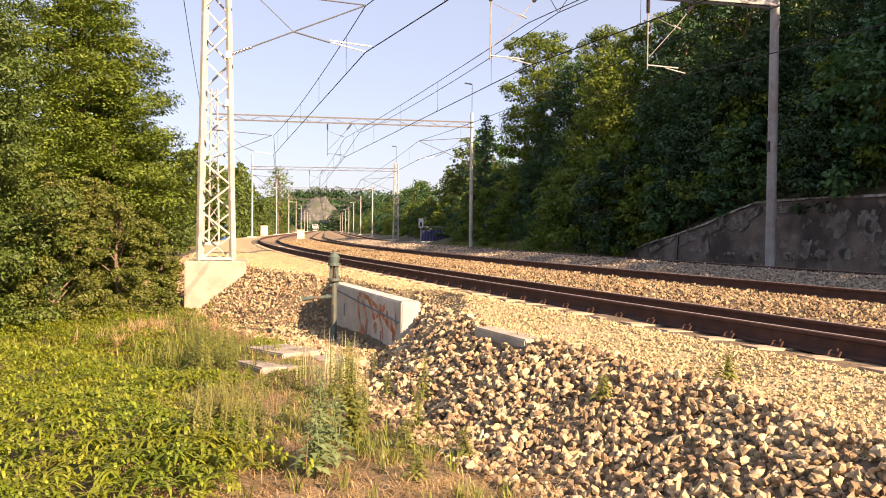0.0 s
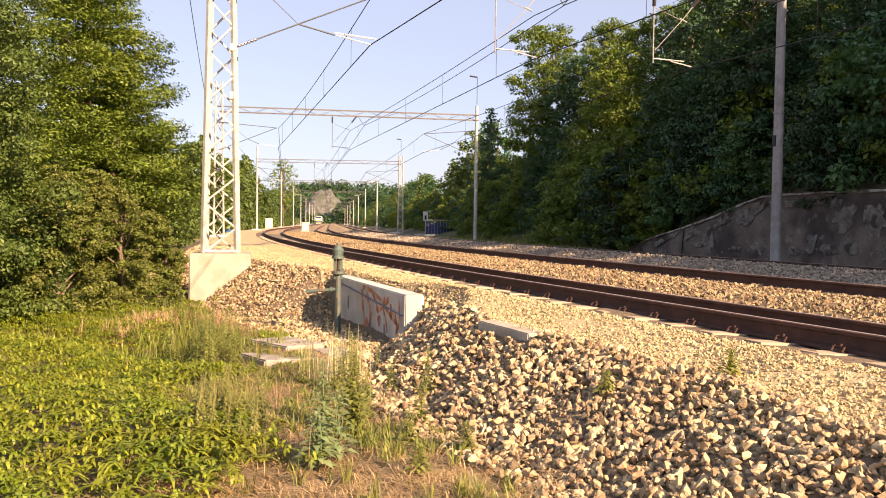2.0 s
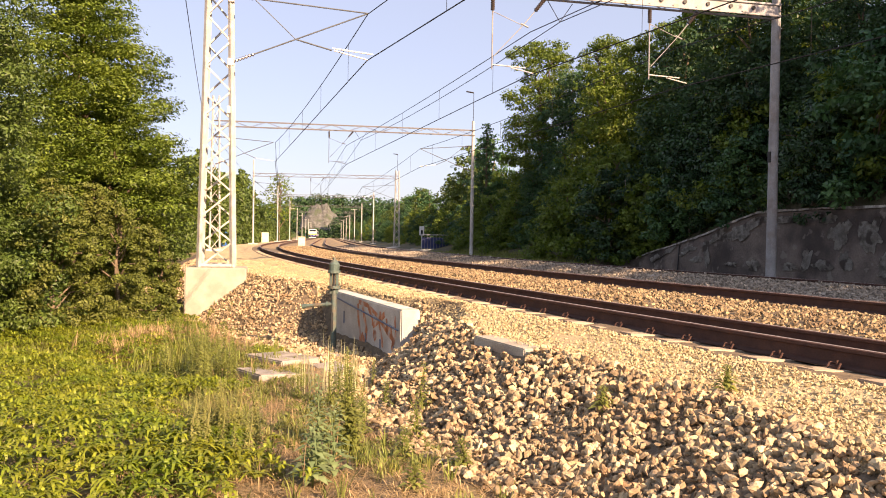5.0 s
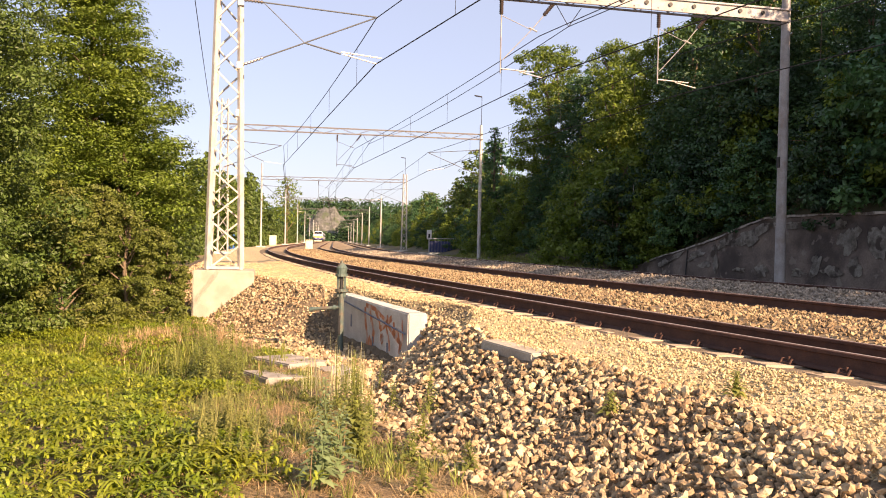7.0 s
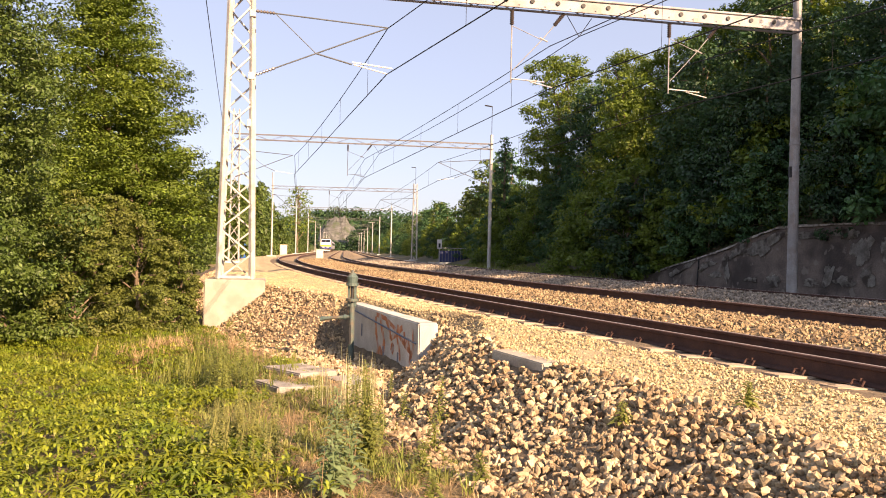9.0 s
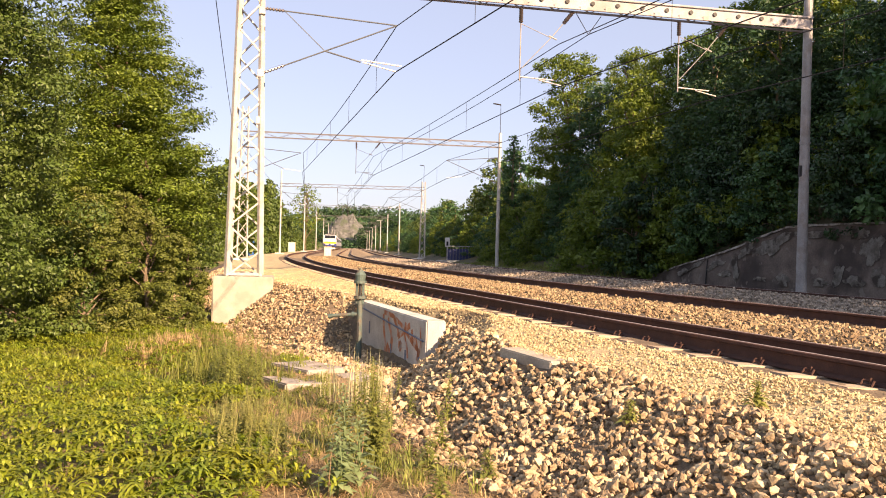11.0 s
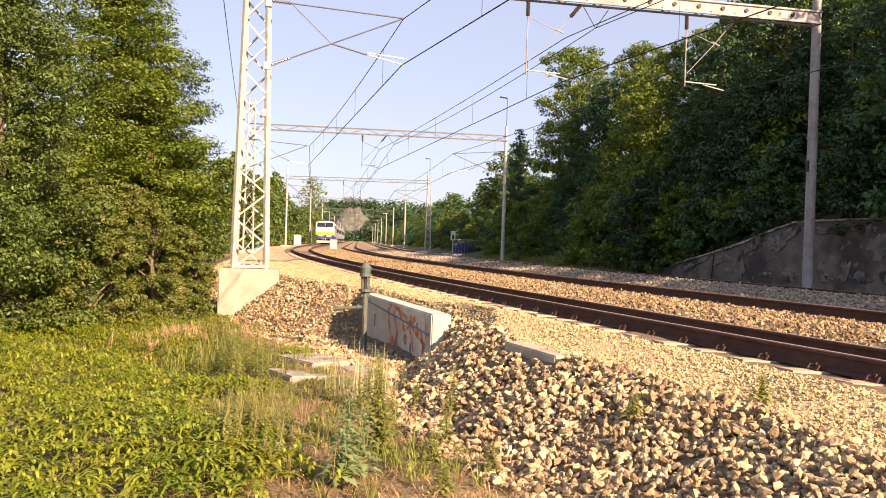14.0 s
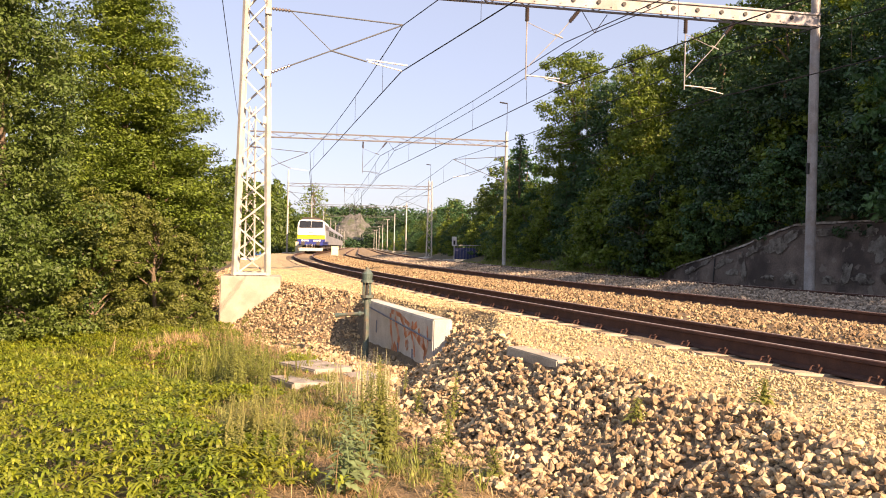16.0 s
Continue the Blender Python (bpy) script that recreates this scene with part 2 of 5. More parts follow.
def wall_top(s):
    return np.interp(s, [-60, 12, 18.4, 19.6, 21, 22.4, 24.7, 27.4, 29.3, 31], [2.1, 2.05, 2.03, 1.98, 1.68, 1.28, 0.78, 0.27, -0.2, -0.9])


def ground_z(s, n):
    s, n = np.broadcast_arrays(np.asarray(s, float), np.asarray(n, float))
    e, zl = edge_n(s), low_z(s)
    left = np.interp(n, [-4.0, -1.2, -0.8, -0.6], [-0.27, -0.245, -0.185, -0.155])
    left = np.maximum(zl, left - np.interp(s, [0, 1.6, 2.2, 3.2, 3.8, 4.5, 5.2, 6.0, 6.8, 7.5, 12, 15, 17, 21, 26], [0.46, 0.5, 0.66, 0.66, 0.66, 0.66, 0.62, 0.60, 0.62, 0.9, 0.6, 0.55, 0.8, 0.8, 0.5]) * np.maximum(e - n, 0))
    pit = np.interp(s, [6.2, 6.8, 11.5, 13.0], [0, 1, 1, 0]) * np.clip((-1.1 - n) / 0.25, 0, 1)
    left = left + (zl - left) * pit
    left = left + 0.09 * np.sin(n * 1.3 + s * 0.7) * np.clip((e - 1.4 - n) / 2, 0, 1)
    left = left + np.clip((-n - 12) / 60, 0, 1) * 3.0
    mid = np.interp(n, [-0.6, 0.0, 1.75, 3.2, 4.8, 6.6, 8.2, 9.6, 11.4, 12.6, 13.6], [-0.155, -0.175, -0.30, -0.19, -0.20, -0.29, -0.03, -0.16, -0.31, -0.28, -0.34])
    rise = np.interp(s, [-60, 24, 34, 110, 300, 900], [0.7, 0.7, 0.32, 0.2, 0.15, 0.12])
    start = np.where(s < 30.5, WALL_N + 0.45, 15.0 + np.clip((31 - s) / 1.0, 0, 1))
    foot = np.maximum(wall_top(s) - 0.08, -0.45)
    hill = np.where(n > start, foot + rise * np.minimum(n - start, 45), -0.45)
    z = np.where(n < -0.6, left, np.where(n < 13.6, mid, hill))
    return z


# ---- mesh helpers ----


def mesh_ob(name, verts, faces, material, smooth=False):
    me = bpy.data.meshes.new(name)
    me.from_pydata(verts, [], faces)
    me.update()
    if material:
        me.materials.append(material)
    if smooth:
        me.polygons.foreach_set("use_smooth", [True] * len(me.polygons))
    return new(name, me)


def part(name, bm, material, parent, label="", smooth=False):
    me = bpy.data.meshes.new(name)
    bm.normal_update()
    bm.to_mesh(me)
    bm.free()
    me.materials.append(material)
    if smooth:
        me.polygons.foreach_set("use_smooth", [True] * len(me.polygons))
    ob = new(name, me)
    ob.parent = parent
    return tagged(ob, label)


def empty(name, m, label="", category="", group="", kind=""):
    e = new(name)
    e.matrix_world = m
    return tagged(e, label, category, group, kind)


def box(bm, x0, y0, z0, x1, y1, z1, bevel=0.0, m=None):
    r = bmesh.ops.create_cube(bm, size=1.0)
    vs = r["verts"]
    for v in vs:
        v.co = Vector((x0 + (v.co.x + 0.5) * (x1 - x0), y0 + (v.co.y + 0.5) * (y1 - y0), z0 + (v.co.z + 0.5) * (z1 - z0)))
    if bevel:
        es = list({e for v in vs for e in v.link_edges})
        vs = list({v for f in bmesh.ops.bevel(bm, geom=es, offset=bevel, segments=2, affect="EDGES")["faces"] for v in f.verts} | {v for v in vs if v.is_valid})
    if m:
        for v in vs:
            v.co = m @ v.co
    return bm


def rod(bm, a, b, r, r2=None, seg=8):
    a, b = Vector(a), Vector(b)
    d = b - a
    m = Matrix.Translation((a + b) / 2) @ d.to_track_quat("Z", "Y").to_matrix().to_4x4()
    bmesh.ops.create_cone(bm, cap_ends=True, segments=seg, radius1=r, radius2=r if r2 is None else r2, depth=d.length, matrix=m)
    return bm


def angle_bar(bm, a, b, w=0.06, t=0.008):
    """A flat steel bar of width w from a to b."""
    a, b = Vector(a), Vector(b)
    d = (b - a)
    m = Matrix.Translation(a) @ d.to_track_quat("Z", "Y").to_matrix().to_4x4()
    return box(bm, -w / 2, -max(t, w * 0.6) / 2, 0, w / 2, max(t, w * 0.6) / 2, d.length, 0, m)


def B():
    return bmesh.new()

# ---- ground: one sheet, in the railway's plan ----


def grid_lines(*spans):
    out = []
    for a, b, step in spans:
        out += list(np.arange(a, b, step))
    return np.array(out + [spans[-1][1]])


def build_ground():
    gs = grid_lines((-110, -12, 7), (-12, 34, 0.3), (34, 110, 1.5), (110, 890, 15))
    gn = grid_lines((-320, -40, 20), (-40, -12, 2), (-12, 14.4, 0.24), (14.4, 20, 0.4), (20, 60, 4), (60, 240, 20))
    s, n = np.meshgrid(gs, gn, indexing="ij")
    z = ground_z(s, n)
    rng = np.random.default_rng(3)
    z = z + rng.normal(0, 0.012, z.shape) * ((n > -12) & (n < 15))
    th, px, py = np.interp(s, SS, TH), np.interp(s, SS, PX), np.interp(s, SS, PY)
    verts = np.stack([px + n * np.cos(th), py - n * np.sin(th), z], -1).reshape(-1, 3)
    a, b = s.shape
    i = np.arange(a * b).reshape(a, b)
    faces = np.stack([i[:-1, :-1], i[:-1, 1:], i[1:, 1:], i[1:, :-1]], -1).reshape(-1, 4)
    ob = mesh_ob("ground", verts.tolist(), faces.tolist(), M["soil"], True)
    for k in ("gravel", "gap_shade", "bank", "ballast", "grey_ballast"):
        ob.data.materials.append(M[k])
    sc, nc = s[:-1, :-1] + 0.1, n[:-1, :-1] + 0.1
    e = edge_n(sc)
    # index 2 darkens the ground to paint the shade between stones
    idx = np.where(nc < e - 1.6, 0, np.where(nc < e - 0.05, 2, np.where(nc < -0.5, 1, np.where(nc < 13.6, 2, 3))))
    idx = np.where((idx == 2) & (sc > 62), 4, np.where((idx == 2) & (nc > 6.4), 5, idx))
    ob.data.polygons.foreach_set("material_index", idx.reshape(-1).astype(int).tolist())
    tagged(ob, "railway cutting floor of dry soil, sandy gravel and ballast", "ground", kind="structure")


build_ground()


# ---- loose stones ----
PHI = (1 + 5 ** 0.5) / 2
ICO_V = np.array([(-1, PHI, 0), (1, PHI, 0), (-1, -PHI, 0), (1, -PHI, 0), (0, -1, PHI), (0, 1, PHI), (0, -1, -PHI), (0, 1, -PHI), (PHI, 0, -1), (PHI, 0, 1), (-PHI, 0, -1), (-PHI, 0, 1)]) / 1.9
ICO_F = np.array([(0, 11, 5), (0, 5, 1), (0, 1, 7), (0, 7, 10), (0, 10, 11), (1, 5, 9), (5, 11, 4), (11, 10, 2), (10, 7, 6), (7, 1, 8),
                  (3, 9, 4), (3, 4, 2), (3, 2, 6), (3, 6, 8), (3, 8, 9), (4, 9, 5), (2, 4, 11), (6, 2, 10), (8, 6, 7), (9, 8, 1)])
OCT_V = np.array([(1, 0, 0), (-1, 0, 0), (0, 1, 0), (0, -1, 0), (0, 0, 1), (0, 0, -1)], float)
OCT_F = np.array([(0, 2, 4), (2, 1, 4), (1, 3, 4), (3, 0, 4), (2, 0, 5), (1, 2, 5), (3, 1, 5), (0, 3, 5)])

CUBE_V = np.array([(x, y, z) for x in (-1, 1) for y in (-1, 1) for z in (-1, 1)]) * 0.62
CUBE_F = np.array([(0, 1, 3), (0, 3, 2), (4, 6, 7), (4, 7, 5), (0, 4, 5), (0, 5, 1), (2, 3, 7), (2, 7, 6), (0, 2, 6), (0, 6, 4), (1, 5, 7), (1, 7, 3)])


def turns(rng, count):
    q = rng.normal(size=(count, 4))
    q /= np.linalg.norm(q, axis=1)[:, None]
    w, x, y, z = q.T
    return np.stack([1 - 2 * (y * y + z * z), 2 * (x * y - z * w), 2 * (x * z + y * w), 2 * (x * y + z * w), 1 - 2 * (x * x + z * z), 2 * (y * z - x * w),
                     2 * (x * z - y * w), 2 * (y * z + x * w), 1 - 2 * (x * x + y * y)], 1).reshape(-1, 3, 3)


def stones(name, s, n, size, shape, material, label, seed, lift=0.25):
    """A heap of broken stones lying on the ground at s, n, as one mesh."""
    rng = np.random.default_rng(seed)
    V, F = shape
    c = len(s)
    th, px, py = np.interp(s, SS, TH), np.interp(s, SS, PX), np.interp(s, SS, PY)
    at = np.stack([px + n * np.cos(th), py - n * np.sin(th), ground_z(s, n) + size * lift * rng.uniform(0.2, 2.4, c)], 1)
    v = V[None] * rng.uniform(0.5, 1.35, (c, len(V), 1)) * rng.uniform((0.8, 0.6, 0.4), (1.3, 1.0, 0.8), (c, 3))[:, None]
    v = np.einsum("cij,cvj->cvi", turns(rng, c), v) * (size * 0.5)[:, None, None] + at[:, None]
    f = F[None] + (np.arange(c) * len(V))[:, None, None]
    ob = mesh_ob(name, v.reshape(-1, 3).tolist(), f.reshape(-1, 3).tolist(), material)
    return tagged(ob, label, "gravel" if label else "", kind="stuff")


def build_stones():
    rng = np.random.default_rng(11)
    ico, octa = (ICO_V, ICO_F), (OCT_V, OCT_F)
    # coarse quarry stones of the bank below the shoulder
    c = 42000
    s = np.where(rng.random(c) < 0.12, rng.uniform(-16, -4, c), -4 + 36 * rng.random(c) ** 1.55)
    n = edge_n(s) + np.interp(s, [3.8, 5, 6.8, 8], [0.12, -0.2, -0.35, 0.12]) - rng.random(c) * np.interp(s, [-5, -0.3, 1.7, 3.3, 4.8, 6.0, 6.8, 8, 13, 18, 34], [1.6, 1.6, 1.72, 1.6, 1.6, 1.55, 1.4, 2.1, 2.5, 2.0, 2.2])
    keep = ~((s > 6.85) & (s < 11.8) & (((n > -1.45) & ((n < -1.0) | (s > 7.7))) | (rng.random(c) < 0.25))) & ~((s > 1.95) & (s < 3.2) & (n > -1.76) & (n < -1.4))
    s, n = s[keep], n[keep]
    size = (0.045 + 0.07 * rng.random(len(s)) ** 1.6) * np.interp(s, [-2, 3, 8, 13], [0.72, 0.86, 1.0, 0.78])
    bank = empty("stone_bank", Matrix(), "bank of coarse broken quarry stones in warm beige", "stone bank")
    order = np.argsort((s - 0.2) ** 2 + (n + 2.3) ** 2)
    near, rest = order[:300], order[300:]
    size[near] *= 0.85
    for k, (span, shape) in enumerate(((s[rest] < 6, ico), (s[rest] >= 6, (CUBE_V, CUBE_F)))):
        i = rest[span]
        joined = stones("stone_rest", s[i], n[i], size[i], shape, M["stone"], "", 1 + k, 0.3)
        joined.parent = bank
    shapes = []
    for k in range(10):
        v = ICO_V * rng.uniform(0.5, 1.35, (12, 1)) * rng.uniform((0.8, 0.6, 0.4), (1.3, 1.0, 0.8), 3) * 0.5
        me = bpy.data.meshes.new("stone")
        me.from_pydata(v.tolist(), [], ICO_F.tolist())
        me.materials.append(M["near_stone"])
        shapes.append(me)
    spin = random.Random(6)
    for i in near:
        ob = new("stone", shapes[spin.randrange(10)])
        ob.parent = bank
        k = float(size[i])
        p = trk(float(s[i]), float(n[i]), float(ground_z(s[i], n[i])) + k * spin.uniform(0.1, 0.7))
        ob.matrix_basis = Matrix.Translation(p) @ pose(0, 0, 0, spin.uniform(0, 360), spin.uniform(0, 360), spin.uniform(0, 360)) @ Matrix.Scale(k, 4)
    # fine gravel of the shoulder path
    c = 34000
    s = np.where(rng.random(c) < 0.1, rng.uniform(-16, -4, c), -4 + 34 * rng.random(c) ** 1.6)
    n = -0.42 + (edge_n(s) + 0.42 - np.interp(s, [3.8, 5, 6.8, 8], [0.1, 0.4, 0.55, 0.1])) * rng.random(c)
    stones("path_gravel", s, n, rng.uniform(0.02, 0.045, c), octa, M["pebble"], "fine sandy gravel along the track shoulder", 2, 0.2)
    # ballast of the three tracks
    c = 70000
    s = np.where(rng.random(c) < 0.05, rng.uniform(-16, -3, c), -3 + 75 * rng.random(c) ** 1.35)
    n = np.where(rng.random(c) < 0.42, rng.uniform(1.8, 4.75, c), np.where(rng.random(c) < 0.75, rng.uniform(6.45, 9.55, c), rng.uniform(9.7, 13.5, c)))
    keep = np.minimum.reduce([abs(n - k) for k in (4.87, 6.37, 9.62, 11.12)]) > 0.12
    s, n = s[keep], n[keep]
    size = rng.uniform(0.055, 0.10, len(s)) * np.interp(s, [0, 60], [0.85, 1.4])
    warm = n < 5.6
    stones("track_ballast", s[warm], n[warm], size[warm], (CUBE_V, CUBE_F), M["ballast"], "warm brown crushed-stone ballast between the rails", 3, 0.2)
    stones("track_ballast", s[~warm], n[~warm], size[~warm] * 1.1, (CUBE_V, CUBE_F), M["grey_ballast"], "grey crushed-stone ballast of the farther tracks", 4, 0.25)


build_stones()


# ---- tracks ----
RAIL = [(-0.075, -0.172), (0.075, -0.172), (0.075, -0.160), (0.012, -0.138), (0.009, -0.045), (0.036, -0.035), (0.036, -0.008), (0.018, 0.0), (-0.018, 0.0), (-0.036, -0.008), (-0.036, -0.035), (-0.009, -0.045), (-0.012, -0.138), (-0.075, -0.160)]


def build_rail(n, z, parent):
    gs = np.concatenate([np.arange(-20, 120, 1.5), np.arange(120, 640, 8)])
    verts, faces, mats = [], [], []
    k = len(RAIL)
    for s in gs:
        verts += [tuple(trk(s, n + a, b - (cant_at(s) if z else 0))) for a, b in RAIL]
    for i in range(len(gs) - 1):
        for j in range(k):
            faces.append((i * k + j, i * k + (j + 1) % k, (i + 1) * k + (j + 1) % k, (i + 1) * k + j))
            mats.append(1 if j == 7 else 0)
    ob = mesh_ob("rail", verts, faces, M["rust"])
    ob.data.materials.append(M["shine"])
    ob.data.polygons.foreach_set("material_index", mats)
    ob.parent = parent
    return ob


def build_track(n0, near):
    t = empty("railway_track", Matrix(), "curved railway track with rust-brown rails on concrete sleepers", "railway track", "tracks")
    build_rail(n0 + 0.12, 0.0, t)
    build_rail(n0 + 0.12 + 1.507, -CANT, t)
    bm = B()
    box(bm, -1.24, -0.13, -0.20, 1.24, 0.13, 0.0, 0.025)
    for sx in (-1, 1):
        for v in bm.verts:
            if abs(v.co.x) < 0.4:
                v.co.z -= 0.02
    first = part("sleeper", bm, M["sleeper"], t)
    clip = B()
    for y in (-0.07, 0.07):
        rod(clip, (-0.06, y, 0.0), (-0.03, y, 0.055), 0.012, seg=6)
        rod(clip, (-0.03, y, 0.055), (0.03, y * 0.4, 0.045), 0.012, seg=6)
    rod(clip, (0.0, 0, 0.0), (0.0, 0, 0.085), 0.016, seg=6)
    box(clip, -0.05, -0.05, 0.0, 0.05, 0.05, 0.02)
    clip_part = part("rail_clip", clip, M["rust"], first)
    tilt = math.degrees(math.atan(CANT / 1.507))
    count = 105 if near else 1
    for i in range(count):
        s = -15.0 + 0.6 * i - 0.08
        m = Matrix.Translation(trk(s, n0 + 0.87, -CANT / 2 - 0.176)) @ pose(0, 0, 0, 0, tilt, heading(s))
        if i == 0:
            ob = first
        else:
            ob = new("sleeper", first.data)
            ob.parent = t
        ob.matrix_basis = m
        cl = clip_part if i == 0 else new("rail_clip", clip_part.data)
        cl.parent = ob
        cl.matrix_basis = pose(-0.87, 0, 0.005) @ Matrix.Scale(0.75, 4)
    return t


for k, off in enumerate((0.0, 4.75, 9.5)):
    build_track(off, k == 0)


# ---- concrete structures beside the track ----


def in_plan(s, n, z=0.0, turn=0.0):
    """The pose of a thing at s, n whose +y runs along the track and +x away to the right."""
    return Matrix.Translation(trk(s, n, z)) @ pose(0, 0, 0, 0, 0, heading(s) + turn)


def build_headwall():
    a, b = trk(6.85, -1.03), trk(11.6, -1.07)
    ang = math.degrees(math.atan2(-(b - a).x, (b - a).y))
    L = (b - a).length
    w = empty("culvert_headwall", Matrix.Translation(a) @ pose(0, 0, 0, 0, 0, ang), "pale concrete culvert headwall with faded orange graffiti", "concrete wall")
    part("block", box(B(), -0.32, 0, -1.5, 0, L, -0.29, 0.02), M["concrete"], w)
    # faded paint strokes on the long face
    def stroke(pts, wd):
        bm = B()
        wd *= 1.35
        for (y0, z0), (y1, z1) in zip(pts, pts[1:]):
            d = Vector((0, y1 - y0, z1 - z0))
            q = Vector((0, -d.z, d.y)).normalized() * wd
            vs = [bm.verts.new(Vector((-0.324, y, z)) + o) for y, z, o in ((y0, z0, q), (y1, z1, q), (y1, z1, -q), (y0, z0, -q))]
            bm.faces.new(vs)
        bmesh.ops.remove_doubles(bm, verts=bm.verts, dist=wd * 1.1)
        part("graffiti_stroke", bm, M["graffiti"], w, "faded orange spray-paint stroke")
    stroke([(2.2, -0.42), (2.1, -0.6), (1.95, -0.78), (2.0, -0.98)], 0.055)
    stroke([(1.85, -0.40), (1.6, -0.55), (1.55, -0.7), (1.25, -0.6), (0.85, -0.44)], 0.04)
    stroke([(1.1, -0.42), (1.15, -0.66), (1.0, -0.85), (0.95, -1.0)], 0.035)
    stroke([(0.75, -0.5), (0.7, -0.75), (0.55, -0.6), (0.4, -0.8), (0.42, -0.95)], 0.035)
    stroke([(0.3, -0.42), (0.25, -0.7), (0.45, -0.98)], 0.03)
    stroke([(1.5, -0.9), (1.45, -0.78), (1.35, -0.84), (1.45, -0.92)], 0.04)
    stroke([(2.55, -0.4), (2.5, -0.7), (2.35, -0.95), (2.4, -1.15)], 0.05)
    stroke([(2.5, -0.36), (1.9, -0.38), (1.3, -0.5), (0.7, -0.72), (0.3, -0.82)], 0.03)
    stroke([(2.3, -0.95), (2.15, -1.1), (2.0, -1.15)], 0.08)
    bm = B()
    rod(bm, (-0.335, 0.1, -0.62), (-0.335, L - 0.3, -0.40), 0.014)
    part("cable", bm, M["paint_blue"], w, "dark cable along the wall face")
    for y, z in ((3.6, -0.75), (1.1, -1.0), (0.35, -1.02), (2.0, -1.0)):
        part("paint_mark", box(B(), -0.326, y - 0.04, z - 0.12, -0.32, y + 0.04, z + 0.12), M["paint_blue"], w, "small faded blue paint mark")


def build_pump():
    p = trk(9.4, -1.82)
    g = float(ground_z(9.4, -1.82))
    h = empty("standpipe", Matrix.Translation((p.x, p.y, g)), "grey-green cast-iron standpipe with a domed cap beside the headwall", "standpipe")
    top = 0.40 - g
    bm = B()
    rod(bm, (0, 0, -0.1), (0, 0, top - 0.55), 0.055, 0.052, 12)
    part("post", bm, M["green_iron"], h)
    # black rod added to darken the open slot between the guide bars
    part("spindle", rod(B(), (0, 0, top - 0.6), (0, 0, top - 0.16), 0.03, 0.03, 10), M["black"], h, "black filler for the dark slot between the guide bars")
    for x in (-0.058, 0.058):
        part("guide_bar", box(B(), x - 0.022, -0.04, top - 0.62, x + 0.022, 0.04, top - 0.16, 0.008), M["green_iron"], h)
    for z in (top - 0.52, top - 0.24):
        part("collar", rod(B(), (0, 0, z), (0, 0, z + 0.05), 0.115, 0.115, 14), M["green_iron"], h)
    bm = B()
    rod(bm, (0, 0, top - 0.2), (0, 0, top - 0.08), 0.09, 0.105, 14)
    rod(bm, (0, 0, top - 0.08), (0, 0, top), 0.105, 0.045, 14)
    rod(bm, (0, 0, top), (0, 0, top + 0.05), 0.03, 0.02, 8)
    part("cap", bm, M["green_iron"], h)
    bm = B()
    rod(bm, (0.02, 0, top - 0.80), (-0.50, -0.02, top - 0.84), 0.032, 0.032, 10)
    rod(bm, (-0.50, -0.02, top - 0.84), (-0.57, -0.02, top - 0.86), 0.045, 0.04, 10)
    rod(bm, (-0.10, 0, top - 0.81), (-0.14, 0, top - 0.81), 0.05, 0.05, 10)
    part("spout", bm, M["green_iron"], h, "iron side spout")
    bm = B()
    box(bm, -0.045, -0.075, top - 1.3, 0.0, -0.05, top - 0.95, 0.008)
    part("latch_plate", bm, M["black"], h)


def build_slabs():
    s = empty("concrete_trough_lid", in_plan(2.58, -1.60, -0.25, 2), "weathered concrete trough lid sunk in the gravel", "concrete slab")
    part("slab", box(B(), -0.12, -0.56, -0.10, 0.12, 0.56, 0.02, 0.012), M["block"], s)
    part("trough", box(B(), -0.105, -0.54, -0.4, 0.105, 0.54, -0.103, 0.01), M["slab"], s, "dark weathered trough wall below the lid")
    # cracked slabs lying on the grass
    for k, (a, n, w, l, turn, dz) in enumerate(((6.5, -3.35, 0.8, 1.1, 12, -0.01), (7.75, -3.0, 0.75, 1.15, 22, 0.02), (7.6, -2.2, 0.55, 1.6, 4, -0.04), (6.6, -2.45, 0.45, 0.8, 12, -0.03))):
        m = in_plan(a, n, float(ground_z(a, n)) + dz, turn) @ pose(0, 0, 0, 2 * k - 3, 3 - 2 * k, 0)
        e = empty("paving_slab", m, "broken flat concrete slab lying on the dry grass", "concrete slab", "slabs below the headwall")
        part("slab", box(B(), -w / 2, -l / 2, -0.12, w / 2, l / 2, 0.06, 0.02), M["slab"], e)


build_headwall()
build_pump()
build_slabs()


